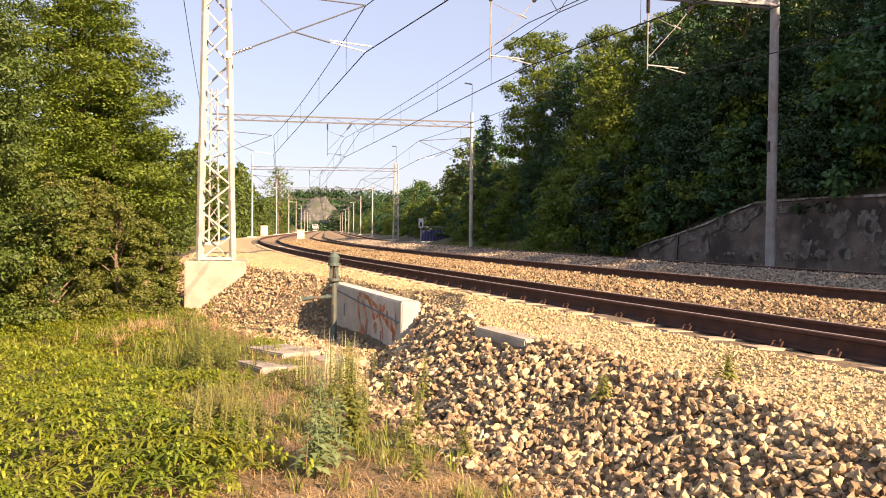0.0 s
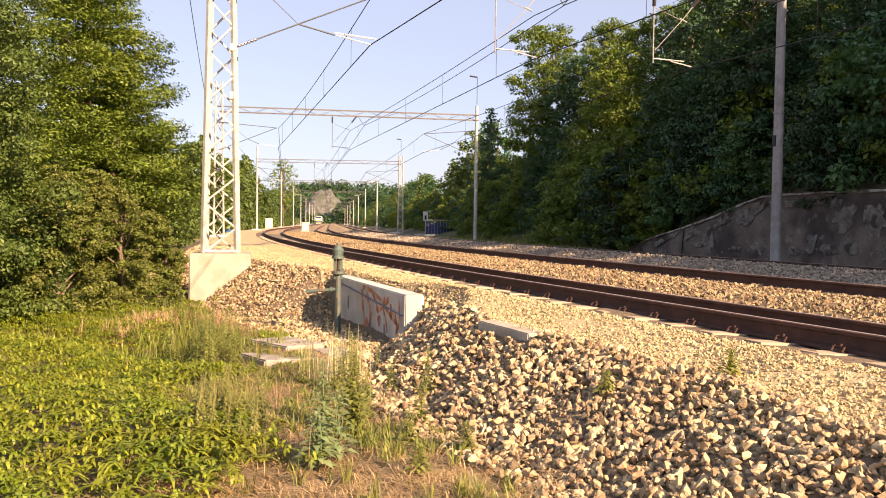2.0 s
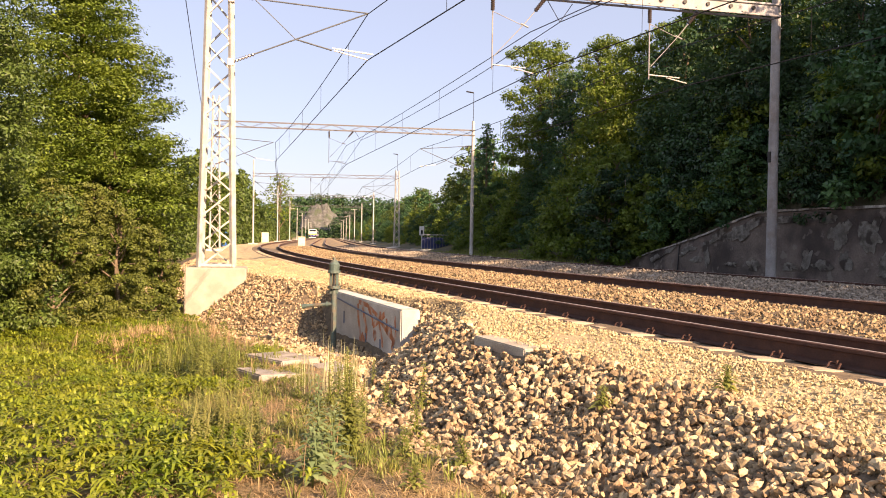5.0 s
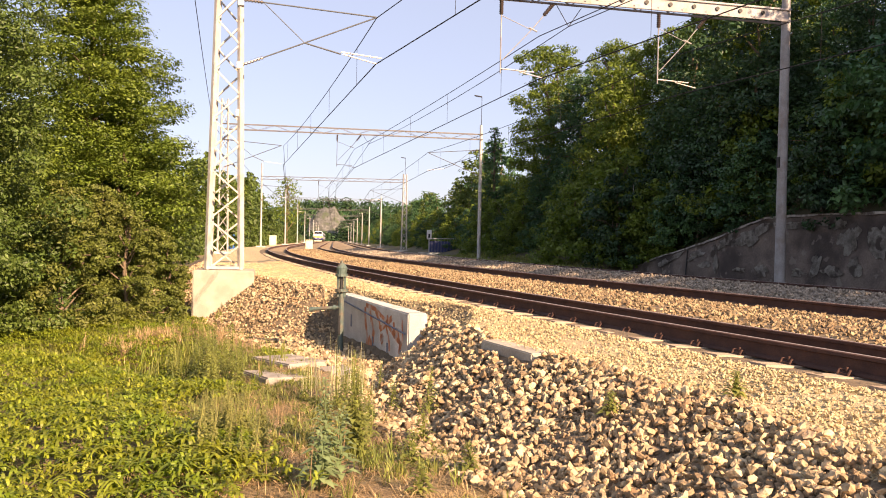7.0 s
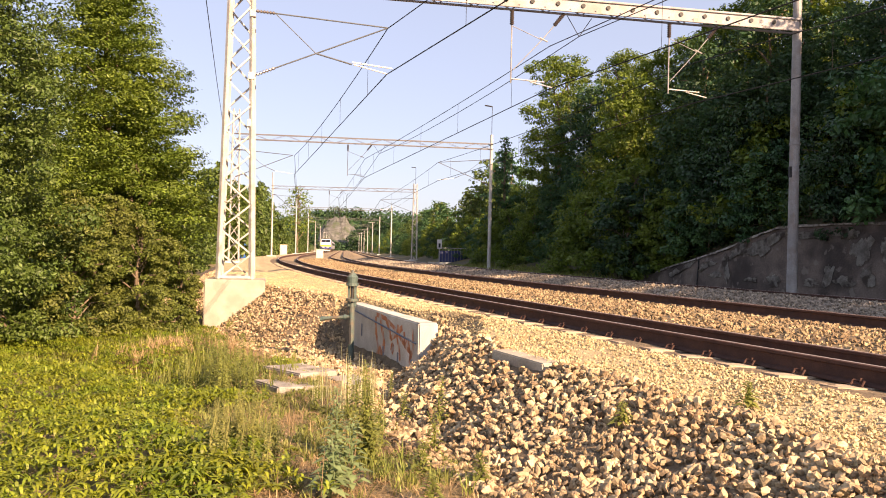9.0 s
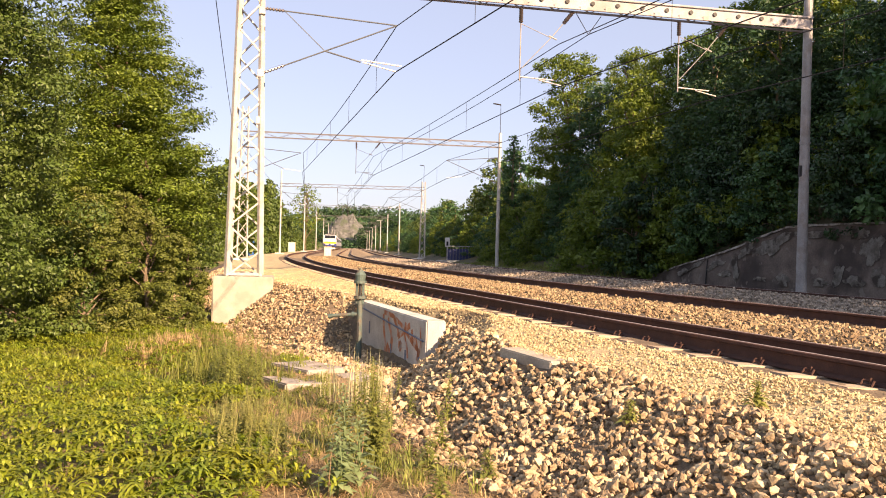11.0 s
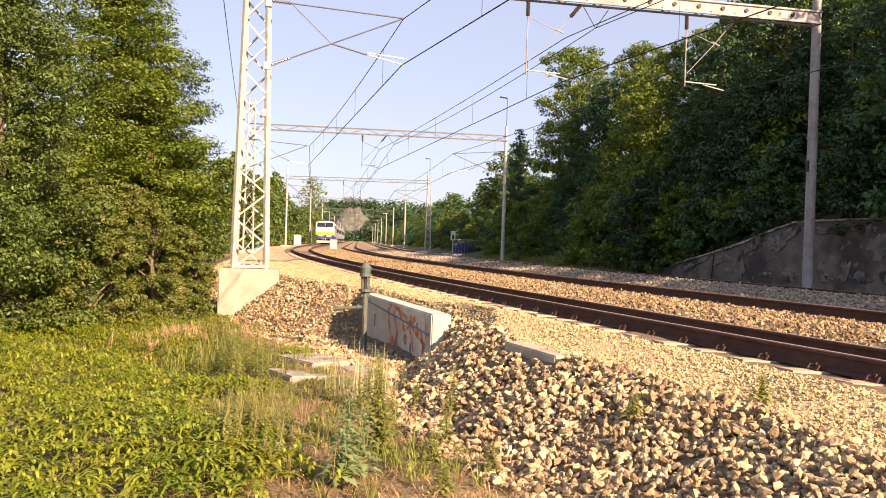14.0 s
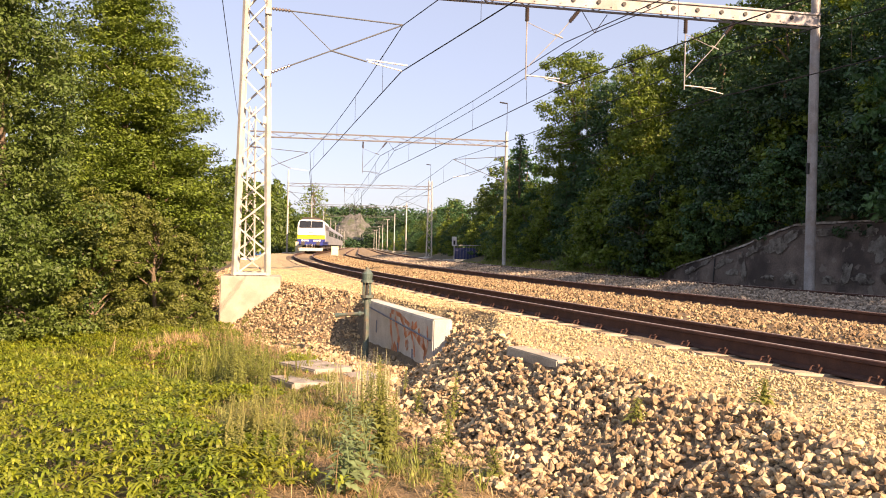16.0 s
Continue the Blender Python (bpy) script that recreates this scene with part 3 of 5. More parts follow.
def build_retaining_wall():
    """The sooty wall at the foot of the hillside; its top slopes down to the ground at the far end."""
    bm = B()
    rng = random.Random(8)
    rows = []
    for s in np.arange(-60, 30.2, 0.6):
        z = float(wall_top(s)) + rng.uniform(-0.03, 0.03)
        ring = [trk(s, WALL_N, -0.7), trk(s, WALL_N + 0.06 + rng.uniform(-0.03, 0.03), z * 0.5), trk(s, WALL_N + 0.1, z - 0.04), trk(s, WALL_N + 0.15, z), trk(s, WALL_N + 0.5, z + 0.01), trk(s, WALL_N + 0.55, -0.7)]
        rows.append([bm.verts.new(v) for v in ring])
    for a, b in zip(rows, rows[1:]):
        for j in range(5):
            bm.faces.new((a[j], b[j], b[j + 1], a[j + 1]))
    for r in (rows[0], rows[-1]):
        bm.faces.new(r)
    bmesh.ops.recalc_face_normals(bm, faces=bm.faces)
    me = bpy.data.meshes.new("retaining_wall")
    bm.to_mesh(me)
    me.materials.append(M["oldwall"])
    wall = tagged(new("retaining_wall", me), "sooty grey concrete retaining wall with dark stains", "retaining wall", kind="structure")
    # a thin weathered coping along the top
    bm, prev = B(), None
    for s in np.arange(-14, 28.6, 0.3):
        z = float(wall_top(s)) + 0.04 + rng.uniform(-0.012, 0.012)
        d = 0.05 + rng.uniform(0, 0.05)
        row = [bm.verts.new(v) for v in (trk(s, WALL_N + 0.03, z - d), trk(s, WALL_N + 0.035, z), trk(s, WALL_N + 0.55, z + 0.01), trk(s, WALL_N + 0.56, z - d))]
        if prev:
            for k in range(3):
                bm.faces.new((prev[k], row[k], row[k + 1], prev[k + 1]))
        prev = row
    part("coping", bm, M["render"], wall, "pale weathered coping along the wall's top")

    def face_n(s, z):
        top = float(wall_top(s))
        return WALL_N + float(np.interp(z, [-0.7, top * 0.5, max(top - 0.04, top * 0.5 + 0.01)], [0, 0.06, 0.1])) - 0.04

    # ragged islands of pale render that still cling to the face
    for s0, z0, ws, wz, lean in ((20.4, 1.28, 1.0, 0.36, 0.25), (21.9, 1.12, 0.7, 0.22, 0.3), (24.0, 0.5, 0.75, 0.16, 0.25), (22.7, 0.42, 0.25, 0.5, -0.9), (23.3, 0.1, 0.6, 0.14, 0.0),
                                 (25.6, 0.4, 0.8, 0.13, 0.3), (26.6, 0.1, 0.5, 0.14, 0.2), (19.7, 0.0, 0.4, 0.25, 0.0), (19.4, 1.72, 0.5, 0.14, 0.0), (17.7, 1.7, 0.75, 0.15, 0.0),
                                 (16.2, 1.72, 0.6, 0.2, 0.0), (15.4, 1.3, 0.55, 0.55, 0.4), (16.9, 0.42, 0.3, 0.42, 0.8), (16.2, 0.15, 0.5, 0.25, 0.0), (15.2, 0.3, 0.3, 0.4, 0.0),
                                 (17.8, 0.0, 0.5, 0.14, 0.0), (14.2, 1.2, 0.6, 0.7, 0.0), (13.4, 0.3, 0.6, 0.4, 0.3), (12.6, 1.5, 0.8, 0.3, 0.0), (21.0, 0.0, 0.45, 0.1, 0.0)):
        bm, ring = B(), []
        for i in range(44):
            a = math.tau * i / 44
            r = 0.85 + 0.7 * noise.noise(Vector((math.cos(a) * 1.3 + s0 * 3, math.sin(a) * 1.3, z0))) + 0.28 * noise.noise(Vector((math.cos(a) * 3.5, math.sin(a) * 3.5 + s0, z0 * 3)))
            x = math.cos(a) * r * ws
            s, z = s0 + x, z0 + math.sin(a) * r * wz - lean * x
            z = min(max(z, -0.5), float(wall_top(s)) - 0.06)
            ring.append(bm.verts.new(trk(s, face_n(s, z), z)))
        mid = bm.verts.new(trk(s0, face_n(s0, z0) - 0.004, z0))
        for i in range(44):
            bm.faces.new((ring[i], ring[(i + 1) % 44], mid))
        bmesh.ops.solidify(bm, geom=bm.faces, thickness=0.02)
        bmesh.ops.recalc_face_normals(bm, faces=bm.faces)
        part("render_patch", bm, M["render"], wall, "ragged patch of pale peeling render")
    part("expansion_joint", rod(B(), trk(24.7, face_n(24.7, -0.4) - 0.005, -0.5), trk(24.7, face_n(24.7, 0.7) - 0.005, 0.7), 0.025, seg=6), M["black"], wall, "dark vertical joint")


build_retaining_wall()


# ---- overhead line ----
BEAM_Z = 8.3
CONTACT_Z = 5.8


def zigzag(bm, a, b, steps, w=0.05, cross=False):
    """Bracing between the two edges a (bottom, top) and b (bottom, top)."""
    (a0, a1), (b0, b1) = a, b
    for i in range(steps):
        t0, t1 = i / steps, (i + 1) / steps
        p, q = a0.lerp(a1, t0), b0.lerp(b1, t1)
        r, u = b0.lerp(b1, t0), a0.lerp(a1, t1)
        if cross or i % 2 == 0:
            angle_bar(bm, p, q, w)
        if cross or i % 2 == 1:
            angle_bar(bm, r, u, w)


def lattice_mast(thing, half0, half1, h, steps, w=0.09):
    f = [(sx, sy) for sx, sy in ((-1, -1), (1, -1), (1, 1), (-1, 1))]
    legs = [(Vector((x * half0, y * half0, 0)), Vector((x * half1, y * half1, h))) for x, y in f]
    for a, b in legs:
        bm = B()
        d = b - a
        m = Matrix.Translation(a) @ d.to_track_quat("Z", "Y").to_matrix().to_4x4()
        box(bm, -w / 2, -w / 2, 0, w / 2, w / 2, d.length, 0.012, m)
        part("leg", bm, M["galv"], thing)
    for i in range(4):
        (a0, a1), (b0, b1) = legs[i], legs[(i + 1) % 4]
        for k in range(steps):
            p, q = (a0, a1), (b0, b1)
            if k % 2:
                p, q = q, p
            part("brace", angle_bar(B(), p[0].lerp(p[1], k / steps), q[0].lerp(q[1], (k + 1) / steps), 0.075), M["galv"], thing)
    bm = B()
    for i in range(4):
        angle_bar(bm, legs[i][0] + Vector((0, 0, 0.06)), legs[(i + 1) % 4][0] + Vector((0, 0, 0.06)), 0.12, 0.03)
    part("base_frame", bm, M["galv"], thing)


def insulator(bm, a, b, r=0.075):
    a, b = Vector(a), Vector(b)
    rod(bm, a, b, r * 0.45)
    for i in range(7):
        t = (i + 0.5) / 7
        p = a.lerp(b, t)
        d = (b - a).normalized() * 0.02
        rod(bm, p - d, p + d, r, r * 0.7, 10)


def build_tower():
    """The lattice tower beside the near track, on its concrete block, with the near wire's cantilever."""
    a = trk(17.95, -3.28, -0.06)
    beam_end = trk(15.85, 13.95)
    ang = math.degrees(math.atan2((beam_end - a).y, (beam_end - a).x))
    m = Matrix.Translation(a) @ pose(0, 0, 0, 0, 0, ang)
    blk = empty("mast_foundation", m, "pale cast concrete foundation block of the lattice mast", "foundation block")
    bm = B()
    box(bm, -0.78, -0.8, -1.7, 0.82, 0.8, -0.0, 0.03)
    part("block", bm, M["block"], blk)
    t = empty("lattice_mast", m, "tall white-grey steel lattice mast on a concrete block", "lattice mast", "overhead line masts")
    lattice_mast(t, 0.44, 0.26, 9.6, 14, 0.12)
    bm = B()
    ins = B()
    arm = B()
    inv = m.inverted()
    tip = inv @ trk(16.95, 0.68, 7.1)
    con = inv @ trk(16.95, 0.68, 5.8)
    up, lo = Vector((0.33, -0.3, 7.42)), Vector((0.36, -0.3, 5.62))
    k1 = up.lerp(tip, 0.16)
    k2 = lo.lerp(tip, 0.16)
    insulator(ins, up, k1, 0.055)
    part("insulator", ins, M["porcelain"], t)
    ins = B()
    insulator(ins, lo, k2, 0.055)
    rod(bm, k1, tip, 0.02)
    rod(bm, k2, tip, 0.02)
    knee = lo.lerp(tip, 0.46)
    rod(bm, k1, knee, 0.012)
    rod(bm, knee, con + Vector((-1.0, 0, 0.2)), 0.022)
    rod(arm, con + Vector((-1.0, 0, 0.26)), con + Vector((0.15, 0, 0.16)), 0.022)
    rod(arm, con + Vector((-0.95, 0, 0.20)), con, 0.02)
    part("cantilever", bm, M["arm"], t)
    part("insulator", ins, M["porcelain"], t)
    part("steady_arm", arm, M["white_steel"], t, "white steady arm")
    for z in (7.33, 5.6, 4.3):
        part("bracket", box(B(), 0.24, -0.42, z - 0.1, 0.40, -0.2, z + 0.1, 0.01), M["galv"], t)
    return a, beam_end


def hanger(thing, inv, s, n, z_top, full):
    """A drop tube with insulators, a messenger yoke and a steady arm under a portal beam."""
    p = inv @ trk(s, n, z_top)
    tube, ins, arm = B(), B(), B()

    def at(x, z):
        return p + Vector((x, 0, z))
    insulator(ins, at(0, -0.05), at(0, -0.48), 0.07)
    rod(tube, at(0, -0.48), at(0, -2.22), 0.02)
    insulator(ins, at(1.62, -0.02), at(1.32, -0.4), 0.07)
    rod(tube, at(1.32, -0.4), at(0.98, -0.82), 0.014)
    rod(tube, at(0.98, -0.82), at(0.06, -1.82), 0.012)
    rod(tube, at(0, -0.5), at(0.95, -0.86), 0.011)
    rod(tube, at(0.88, -0.8), at(1.12, -0.9), 0.025)
    rod(arm, at(0, -2.08), at(1.05, -2.12), 0.02 if full else 0.016)
    rod(arm, at(0.6, -2.14), at(1.3, -2.27), 0.018 if full else 0.016)
    part("drop_tube", tube, M["steel" if full else "arm"], thing)
    part("insulator", ins, M["porcelain"], thing)
    part("steady_arm", arm, M["galv" if full else "arm"], thing, "slim steady arm")


def cantilever(thing, inv, mast, s, n):
    """Two tubes from a mast to the messenger wire, with a stay and a steady arm to the contact wire."""
    foot, tip, con = inv @ mast, inv @ trk(s, n, CONTACT_Z + 1.3), inv @ trk(s, n, CONTACT_Z)
    flat = Vector((foot.x, foot.y, 0))
    up, lo = flat + Vector((0, 0, tip.z + 0.3)), flat + Vector((0, 0, con.z - 0.25))
    tube, ins, arm = B(), B(), B()
    k1, k2 = up.lerp(tip, 0.16), lo.lerp(tip, 0.16)
    insulator(ins, up, k1, 0.055)
    insulator(ins, lo, k2, 0.055)
    rod(tube, k1, tip, 0.022)
    rod(tube, k2, tip, 0.022)
    knee = lo.lerp(tip, 0.5)
    inner = con.lerp(Vector((flat.x, flat.y, con.z)), 0.3) + Vector((0, 0, 0.2))
    rod(tube, k1, knee, 0.012)
    rod(tube, knee, inner, 0.02)
    rod(arm, inner, con + Vector((0, 0, 0.06)), 0.022)
    part("cantilever", tube, M["arm"], thing)
    part("insulator", ins, M["porcelain"], thing)
    part("steady_arm", arm, M["white_steel"], thing, "white steady arm")


def build_beam(s0, n0, s1, n1, label, hangers, detail):
    a, b = trk(s0, n0, BEAM_Z), trk(s1, n1, BEAM_Z)
    L = (b - a).length
    m = Matrix.Translation(a) @ pose(0, 0, 0, 0, 0, math.degrees(math.atan2((b - a).y, (b - a).x)))
    t = empty("portal_beam", m, label, "portal beam", "portal beams")
    # distant beams use the darkened colour that holds their shading
    for y in (-0.17, 0.17):
        for z in (-0.19, 0.17):
            part("chord", box(B(), -0.15, y - 0.03, z, L + 0.1, y + 0.03, z + (0.06 if detail else 0.045), 0.008 if detail else 0), M["beam" if detail else "far_beam"], t)
    bm = B()
    steps = int(L / (0.55 if detail else 1.1))
    for y in ((0.18,) if detail else (-0.18, 0.18)):
        zigzag(bm, (Vector((0, y, -0.17)), Vector((L, y, -0.17))), (Vector((0, y, 0.2)), Vector((L, y, 0.2))), steps, 0.05 if detail else 0.03)
    part("bracing", bm, M["beam" if detail else "far_beam"], t)
    if detail:
        part("web_plate", box(B(), -0.12, -0.15, -0.13, L, -0.14, 0.17), M["beam"], t)
        for i in range(int(L / 0.8)):
            part("bolt_hole", rod(B(), (0.4 + 0.8 * i, -0.19, 0.03), (0.4 + 0.8 * i, -0.139, 0.03), 0.065, 0.065, 10), M["black"], t)
            part("gusset", box(B(), 0.0 + 0.8 * i, -0.205, -0.19, 0.16 + 0.8 * i, -0.197, -0.06), M["steel"], t)
    inv = m.inverted()
    for n in hangers:
        u = (n - n0) / (n1 - n0)
        hanger(t, inv, s0 + (s1 - s0) * u, n, BEAM_Z - 0.2, detail)


def build_pole(s, n, h, r, label, lattice=False, top_rod=0.0):
    z = float(ground_z(s, n))
    t = empty("overhead_line_mast", in_plan(s, n, z), label, "mast", "overhead line masts")
    if lattice:
        lattice_mast(t, 0.33, 0.2, h, 12, 0.09)
    else:
        part("pole", rod(B(), (0, 0, 0), (0, 0, h), r, r * 0.82, 16), M["steel" if r > 0.14 else "galv"], t, smooth=False)
        bm = B()
        rod(bm, (0, 0, h * 0.5), (0, 0, h * 0.5 + 0.05), r * 1.06, r * 1.06, 16)
        part("band", bm, M["steel"], t)
    part("plinth", box(B(), -0.55, -0.55, -0.5, 0.55, 0.55, 0.14, 0.03), M["concrete"], t)
    if top_rod:
        bm = B()
        rod(bm, (0, 0, h), (0, 0, h + top_rod), 0.02)
        rod(bm, (0, 0, h + top_rod), (-0.55, 0, h + top_rod + 0.06), 0.05)
        part("spark_rod", bm, M["wire"], t)
    if r > 0.15:
        bm = B()
        box(bm, -r - 0.03, -0.06, 3.9, -r + 0.03, 0.06, 4.25, 0.01)
        part("plate", bm, M["black"], t, "small dark plate")
    return t


GANTRIES = [17.0, 49.7, 95.0, 145.0, 195.0, 245.0, 297.0, 350.0, 405.0, 470.0]
build_tower()
build_beam(17.95, -3.28, 15.9, 13.9, "white-grey steel portal beam over three tracks with hangers", (4.48, 9.52), True)
build_pole(15.9, 13.95, 9.9, 0.165, "tall grey tubular steel overhead line mast before the wall")
for i, s in enumerate(GANTRIES[1:]):
    ln, rn = (-2.95, 14.6) if i == 0 else (-2.4, 15.2)
    build_beam(s + 0.9, ln, s - 0.6, rn, "distant white-grey portal beam over three tracks", (4.55,), False)
    left = build_pole(s + 0.9, ln, 10.4 if i < 3 else 9.7, 0.12, "slender grey overhead line mast beside the track", lattice=(i == 0))
    right = build_pole(s - 0.6, rn, 9.6, 0.13, "slender pale overhead line mast at the hill's foot", lattice=(i == 1), top_rod=2.0 if i < 2 else 0)
    if i < 6:
        cantilever(left, left.matrix_world.inverted(), trk(s + 0.6, ln), s, 0.8)
        cantilever(right, right.matrix_world.inverted(), trk(s - 0.6, rn), s, 10.9)


def wire_run(bm, ends, sags, r_near):
    """A wire through the given points, sagging in each span."""
    for (a, b), sag in zip(zip(ends, ends[1:]), sags):
        pts = [a.lerp(b, i / 12) - Vector((0, 0, sag * 4 * (i / 12) * (1 - i / 12))) for i in range(13)]
        r = r_near if a.y < 70 else r_near * 1.7
        for p, q in zip(pts, pts[1:]):
            rod(bm, p, q, r, seg=5)


def build_wires():
    stations = [-38.0] + GANTRIES
    for n, swing, sag in ((0.68, 0.25, 0.3), (5.71, 0.0, 0.1), (10.9, 0.0, 0.2)):
        ends = [trk(s, n + (swing if k % 2 == 0 else 0.0), CONTACT_Z) for k, s in enumerate(stations)]
        tops = [p + Vector((0, 0, 1.3)) for p in ends]
        bm = B()
        wire_run(bm, ends, [0.0] * len(ends), 0.016)
        tagged(part("contact_wire", bm, M["wire"], None), "dark overhead contact wire", "overhead wire", "overhead wires")
        bm = B()
        wire_run(bm, tops, [sag] * len(ends), 0.014)
        tagged(part("messenger_wire", bm, M["wire"], None), "dark sagging messenger wire", "overhead wire", "overhead wires")
        bm = B()
        for a, b in zip(ends, ends[1:5]):
            for u in (0.1, 0.3, 0.5, 0.7, 0.9):
                p = a.lerp(b, u)
                rod(bm, p, p + Vector((0, 0, 1.3 - sag * 4 * u * (1 - u))), 0.006, seg=4)
        tagged(part("droppers", bm, M["wire"], None), "thin vertical dropper wires between contact and messenger wire", "overhead wire", "overhead wires", "stuff")
    # a feeder hung in a V below the beams of the middle track
    bm = B()
    wire_run(bm, [trk(s, 6.7, 7.5) for s in stations], [0.25] * len(stations), 0.014)
    for s in GANTRIES[:3]:
        for d in (-0.42, 0.42):
            rod(bm, trk(s, 6.7, 7.5), trk(s, 6.7 + d, BEAM_Z - 0.2), 0.012, seg=5)
    tagged(part("feeder_wire", bm, M["wire"], None), "dark feeder wire hung below the portal beams", "overhead wire", "overhead wires")
    bm = B()
    wire_run(bm, [trk(-38, -5.5, 8.9), trk(17.95, -4.4, 8.7), trk(50.6, -3.7, 8.4), trk(95, -3.2, 8.4), trk(145, -3.2, 8.4)], [0.2] * 4, 0.014)
    tagged(part("feeder_wire", bm, M["wire"], None), "dark feeder wire beside the mast", "overhead wire", "overhead wires")


build_wires()

# ---- foliage ----


def leaf_cloud(rng, centres, radii, count, size, flat=0.5, aspect=0.55, shell=0.55):
    """Leaf quads scattered through blobs, thicker towards each blob's surface."""
    centres, radii = np.asarray(centres, float), np.asarray(radii, float)
    vol = radii.prod(1) ** (2 / 3)
    which = rng.choice(len(centres), count, p=vol / vol.sum())
    d = rng.normal(size=(count, 3))
    d /= np.linalg.norm(d, axis=1)[:, None]
    r = shell + (1 - shell) * rng.random(count) ** 0.7
    r = r * rng.uniform(0.85, 1.12, count)
    at = centres[which] + d * radii[which] * r[:, None]
    nrm = d * 0.9 + rng.normal(size=(count, 3)) * 0.45 + np.array([0, 0, flat])
    nrm /= np.linalg.norm(nrm, axis=1)[:, None]
    t = np.cross(nrm, rng.normal(size=(count, 3)))
    t /= np.linalg.norm(t, axis=1)[:, None]
    u = np.cross(nrm, t)
    sz = size * rng.uniform(0.65, 1.35, count)[:, None]
    a, b = t * sz * 0.5, u * sz * 0.5 * aspect
    v = np.stack([at - a, at - b + nrm * sz * 0.08, at + a, at + b + nrm * sz * 0.08], 1)
    return v


def quads_ob(name, v, material, parent=None):
    me = bpy.data.meshes.new(name)
    c = len(v)
    me.from_pydata(v.reshape(-1, 3).tolist(), [], np.arange(c * 4).reshape(-1, 4).tolist())
    me.materials.append(material)
    ob = new(name, me)
    ob.parent = parent
    return ob


def limb(bm, pts, r0, r1):
    for i in range(len(pts) - 1):
        a = r0 + (r1 - r0) * i / (len(pts) - 1)
        b = r0 + (r1 - r0) * (i + 1) / (len(pts) - 1)
        rod(bm, pts[i], pts[i + 1], a, b, 7)


def tree(name, m, seed, height, width, leaves, size, material, label, clumps=34, low=0.15, cone=0.5, layered=False, flat=0.5, twigs=14, stem=0.13):
    """A tapered trunk with limbs and a crown of leaf clumps with gaps."""
    rng = np.random.default_rng(seed)
    t = empty(name, m, label, "tree" if name != "bush" else "bush", "trees")
    cs, rs = [], []
    for i in range(clumps):
        u = low + (1 - low) * (i + rng.random()) / clumps
        prof = (1 - u) ** cone * min(1, (u - low + 0.12) * 4) ** 0.6
        ang = i * 2.4 + rng.uniform(-0.5, 0.5)
        rad = width * prof * rng.uniform(0.35, 1.0)
        k = width * rng.uniform(0.24, 0.42) * (0.5 + 0.5 * prof) * (0.85 if layered else 1.0)
        cs.append((math.cos(ang) * rad, math.sin(ang) * rad, u * height - k * 0.3))
        rs.append((k * 1.25, k * 1.25, k * (0.5 if layered else 0.8)))
    bm = B()
    bend = [Vector((rng.normal() * 0.02 * height * (k > 0), rng.normal() * 0.02 * height * (k > 0), height * 0.9 * k / 5)) for k in range(6)]
    limb(bm, bend, stem * height / 8, 0.03)
    part("trunk", bm, M["bark"], t)
    for i in range(0, clumps, max(1, clumps // twigs)):
        c = Vector(cs[i])
        base = Vector((0, 0, max(0.1, c.z - 0.25 * height * 0.5)))
        mid = base.lerp(c, 0.55) + Vector((0, 0, 0.05 * height))
        bm = B()
        limb(bm, [base, mid, c], 0.05 * height / 8, 0.012)
        part("limb", bm, M["bark"], t)
    subs, radii = [], []
    for c, r in zip(cs, rs):
        for _ in range(8):
            d = rng.normal(size=3)
            d /= np.linalg.norm(d)
            k = rng.uniform(0.3, 0.5) if layered else rng.uniform(0.34, 0.6)
            subs.append(np.array(c) + d * np.array(r) * 0.8)
            radii.append(np.array(r) * k * ((1.15, 1.15, 0.85) if layered else (1, 1, 0.85)))
    quads_ob("crown", leaf_cloud(rng, subs, radii, leaves, size, flat, shell=0.45), material, t)
    return t


def stand(s, n, turn=0.0, scale=1.0, dz=0.0):
    p = trk(s, n)
    return Matrix.Translation((p.x, p.y, float(ground_z(s, n)) + dz)) @ pose(0, 0, 0, 0, 0, turn) @ Matrix.Scale(scale, 4)


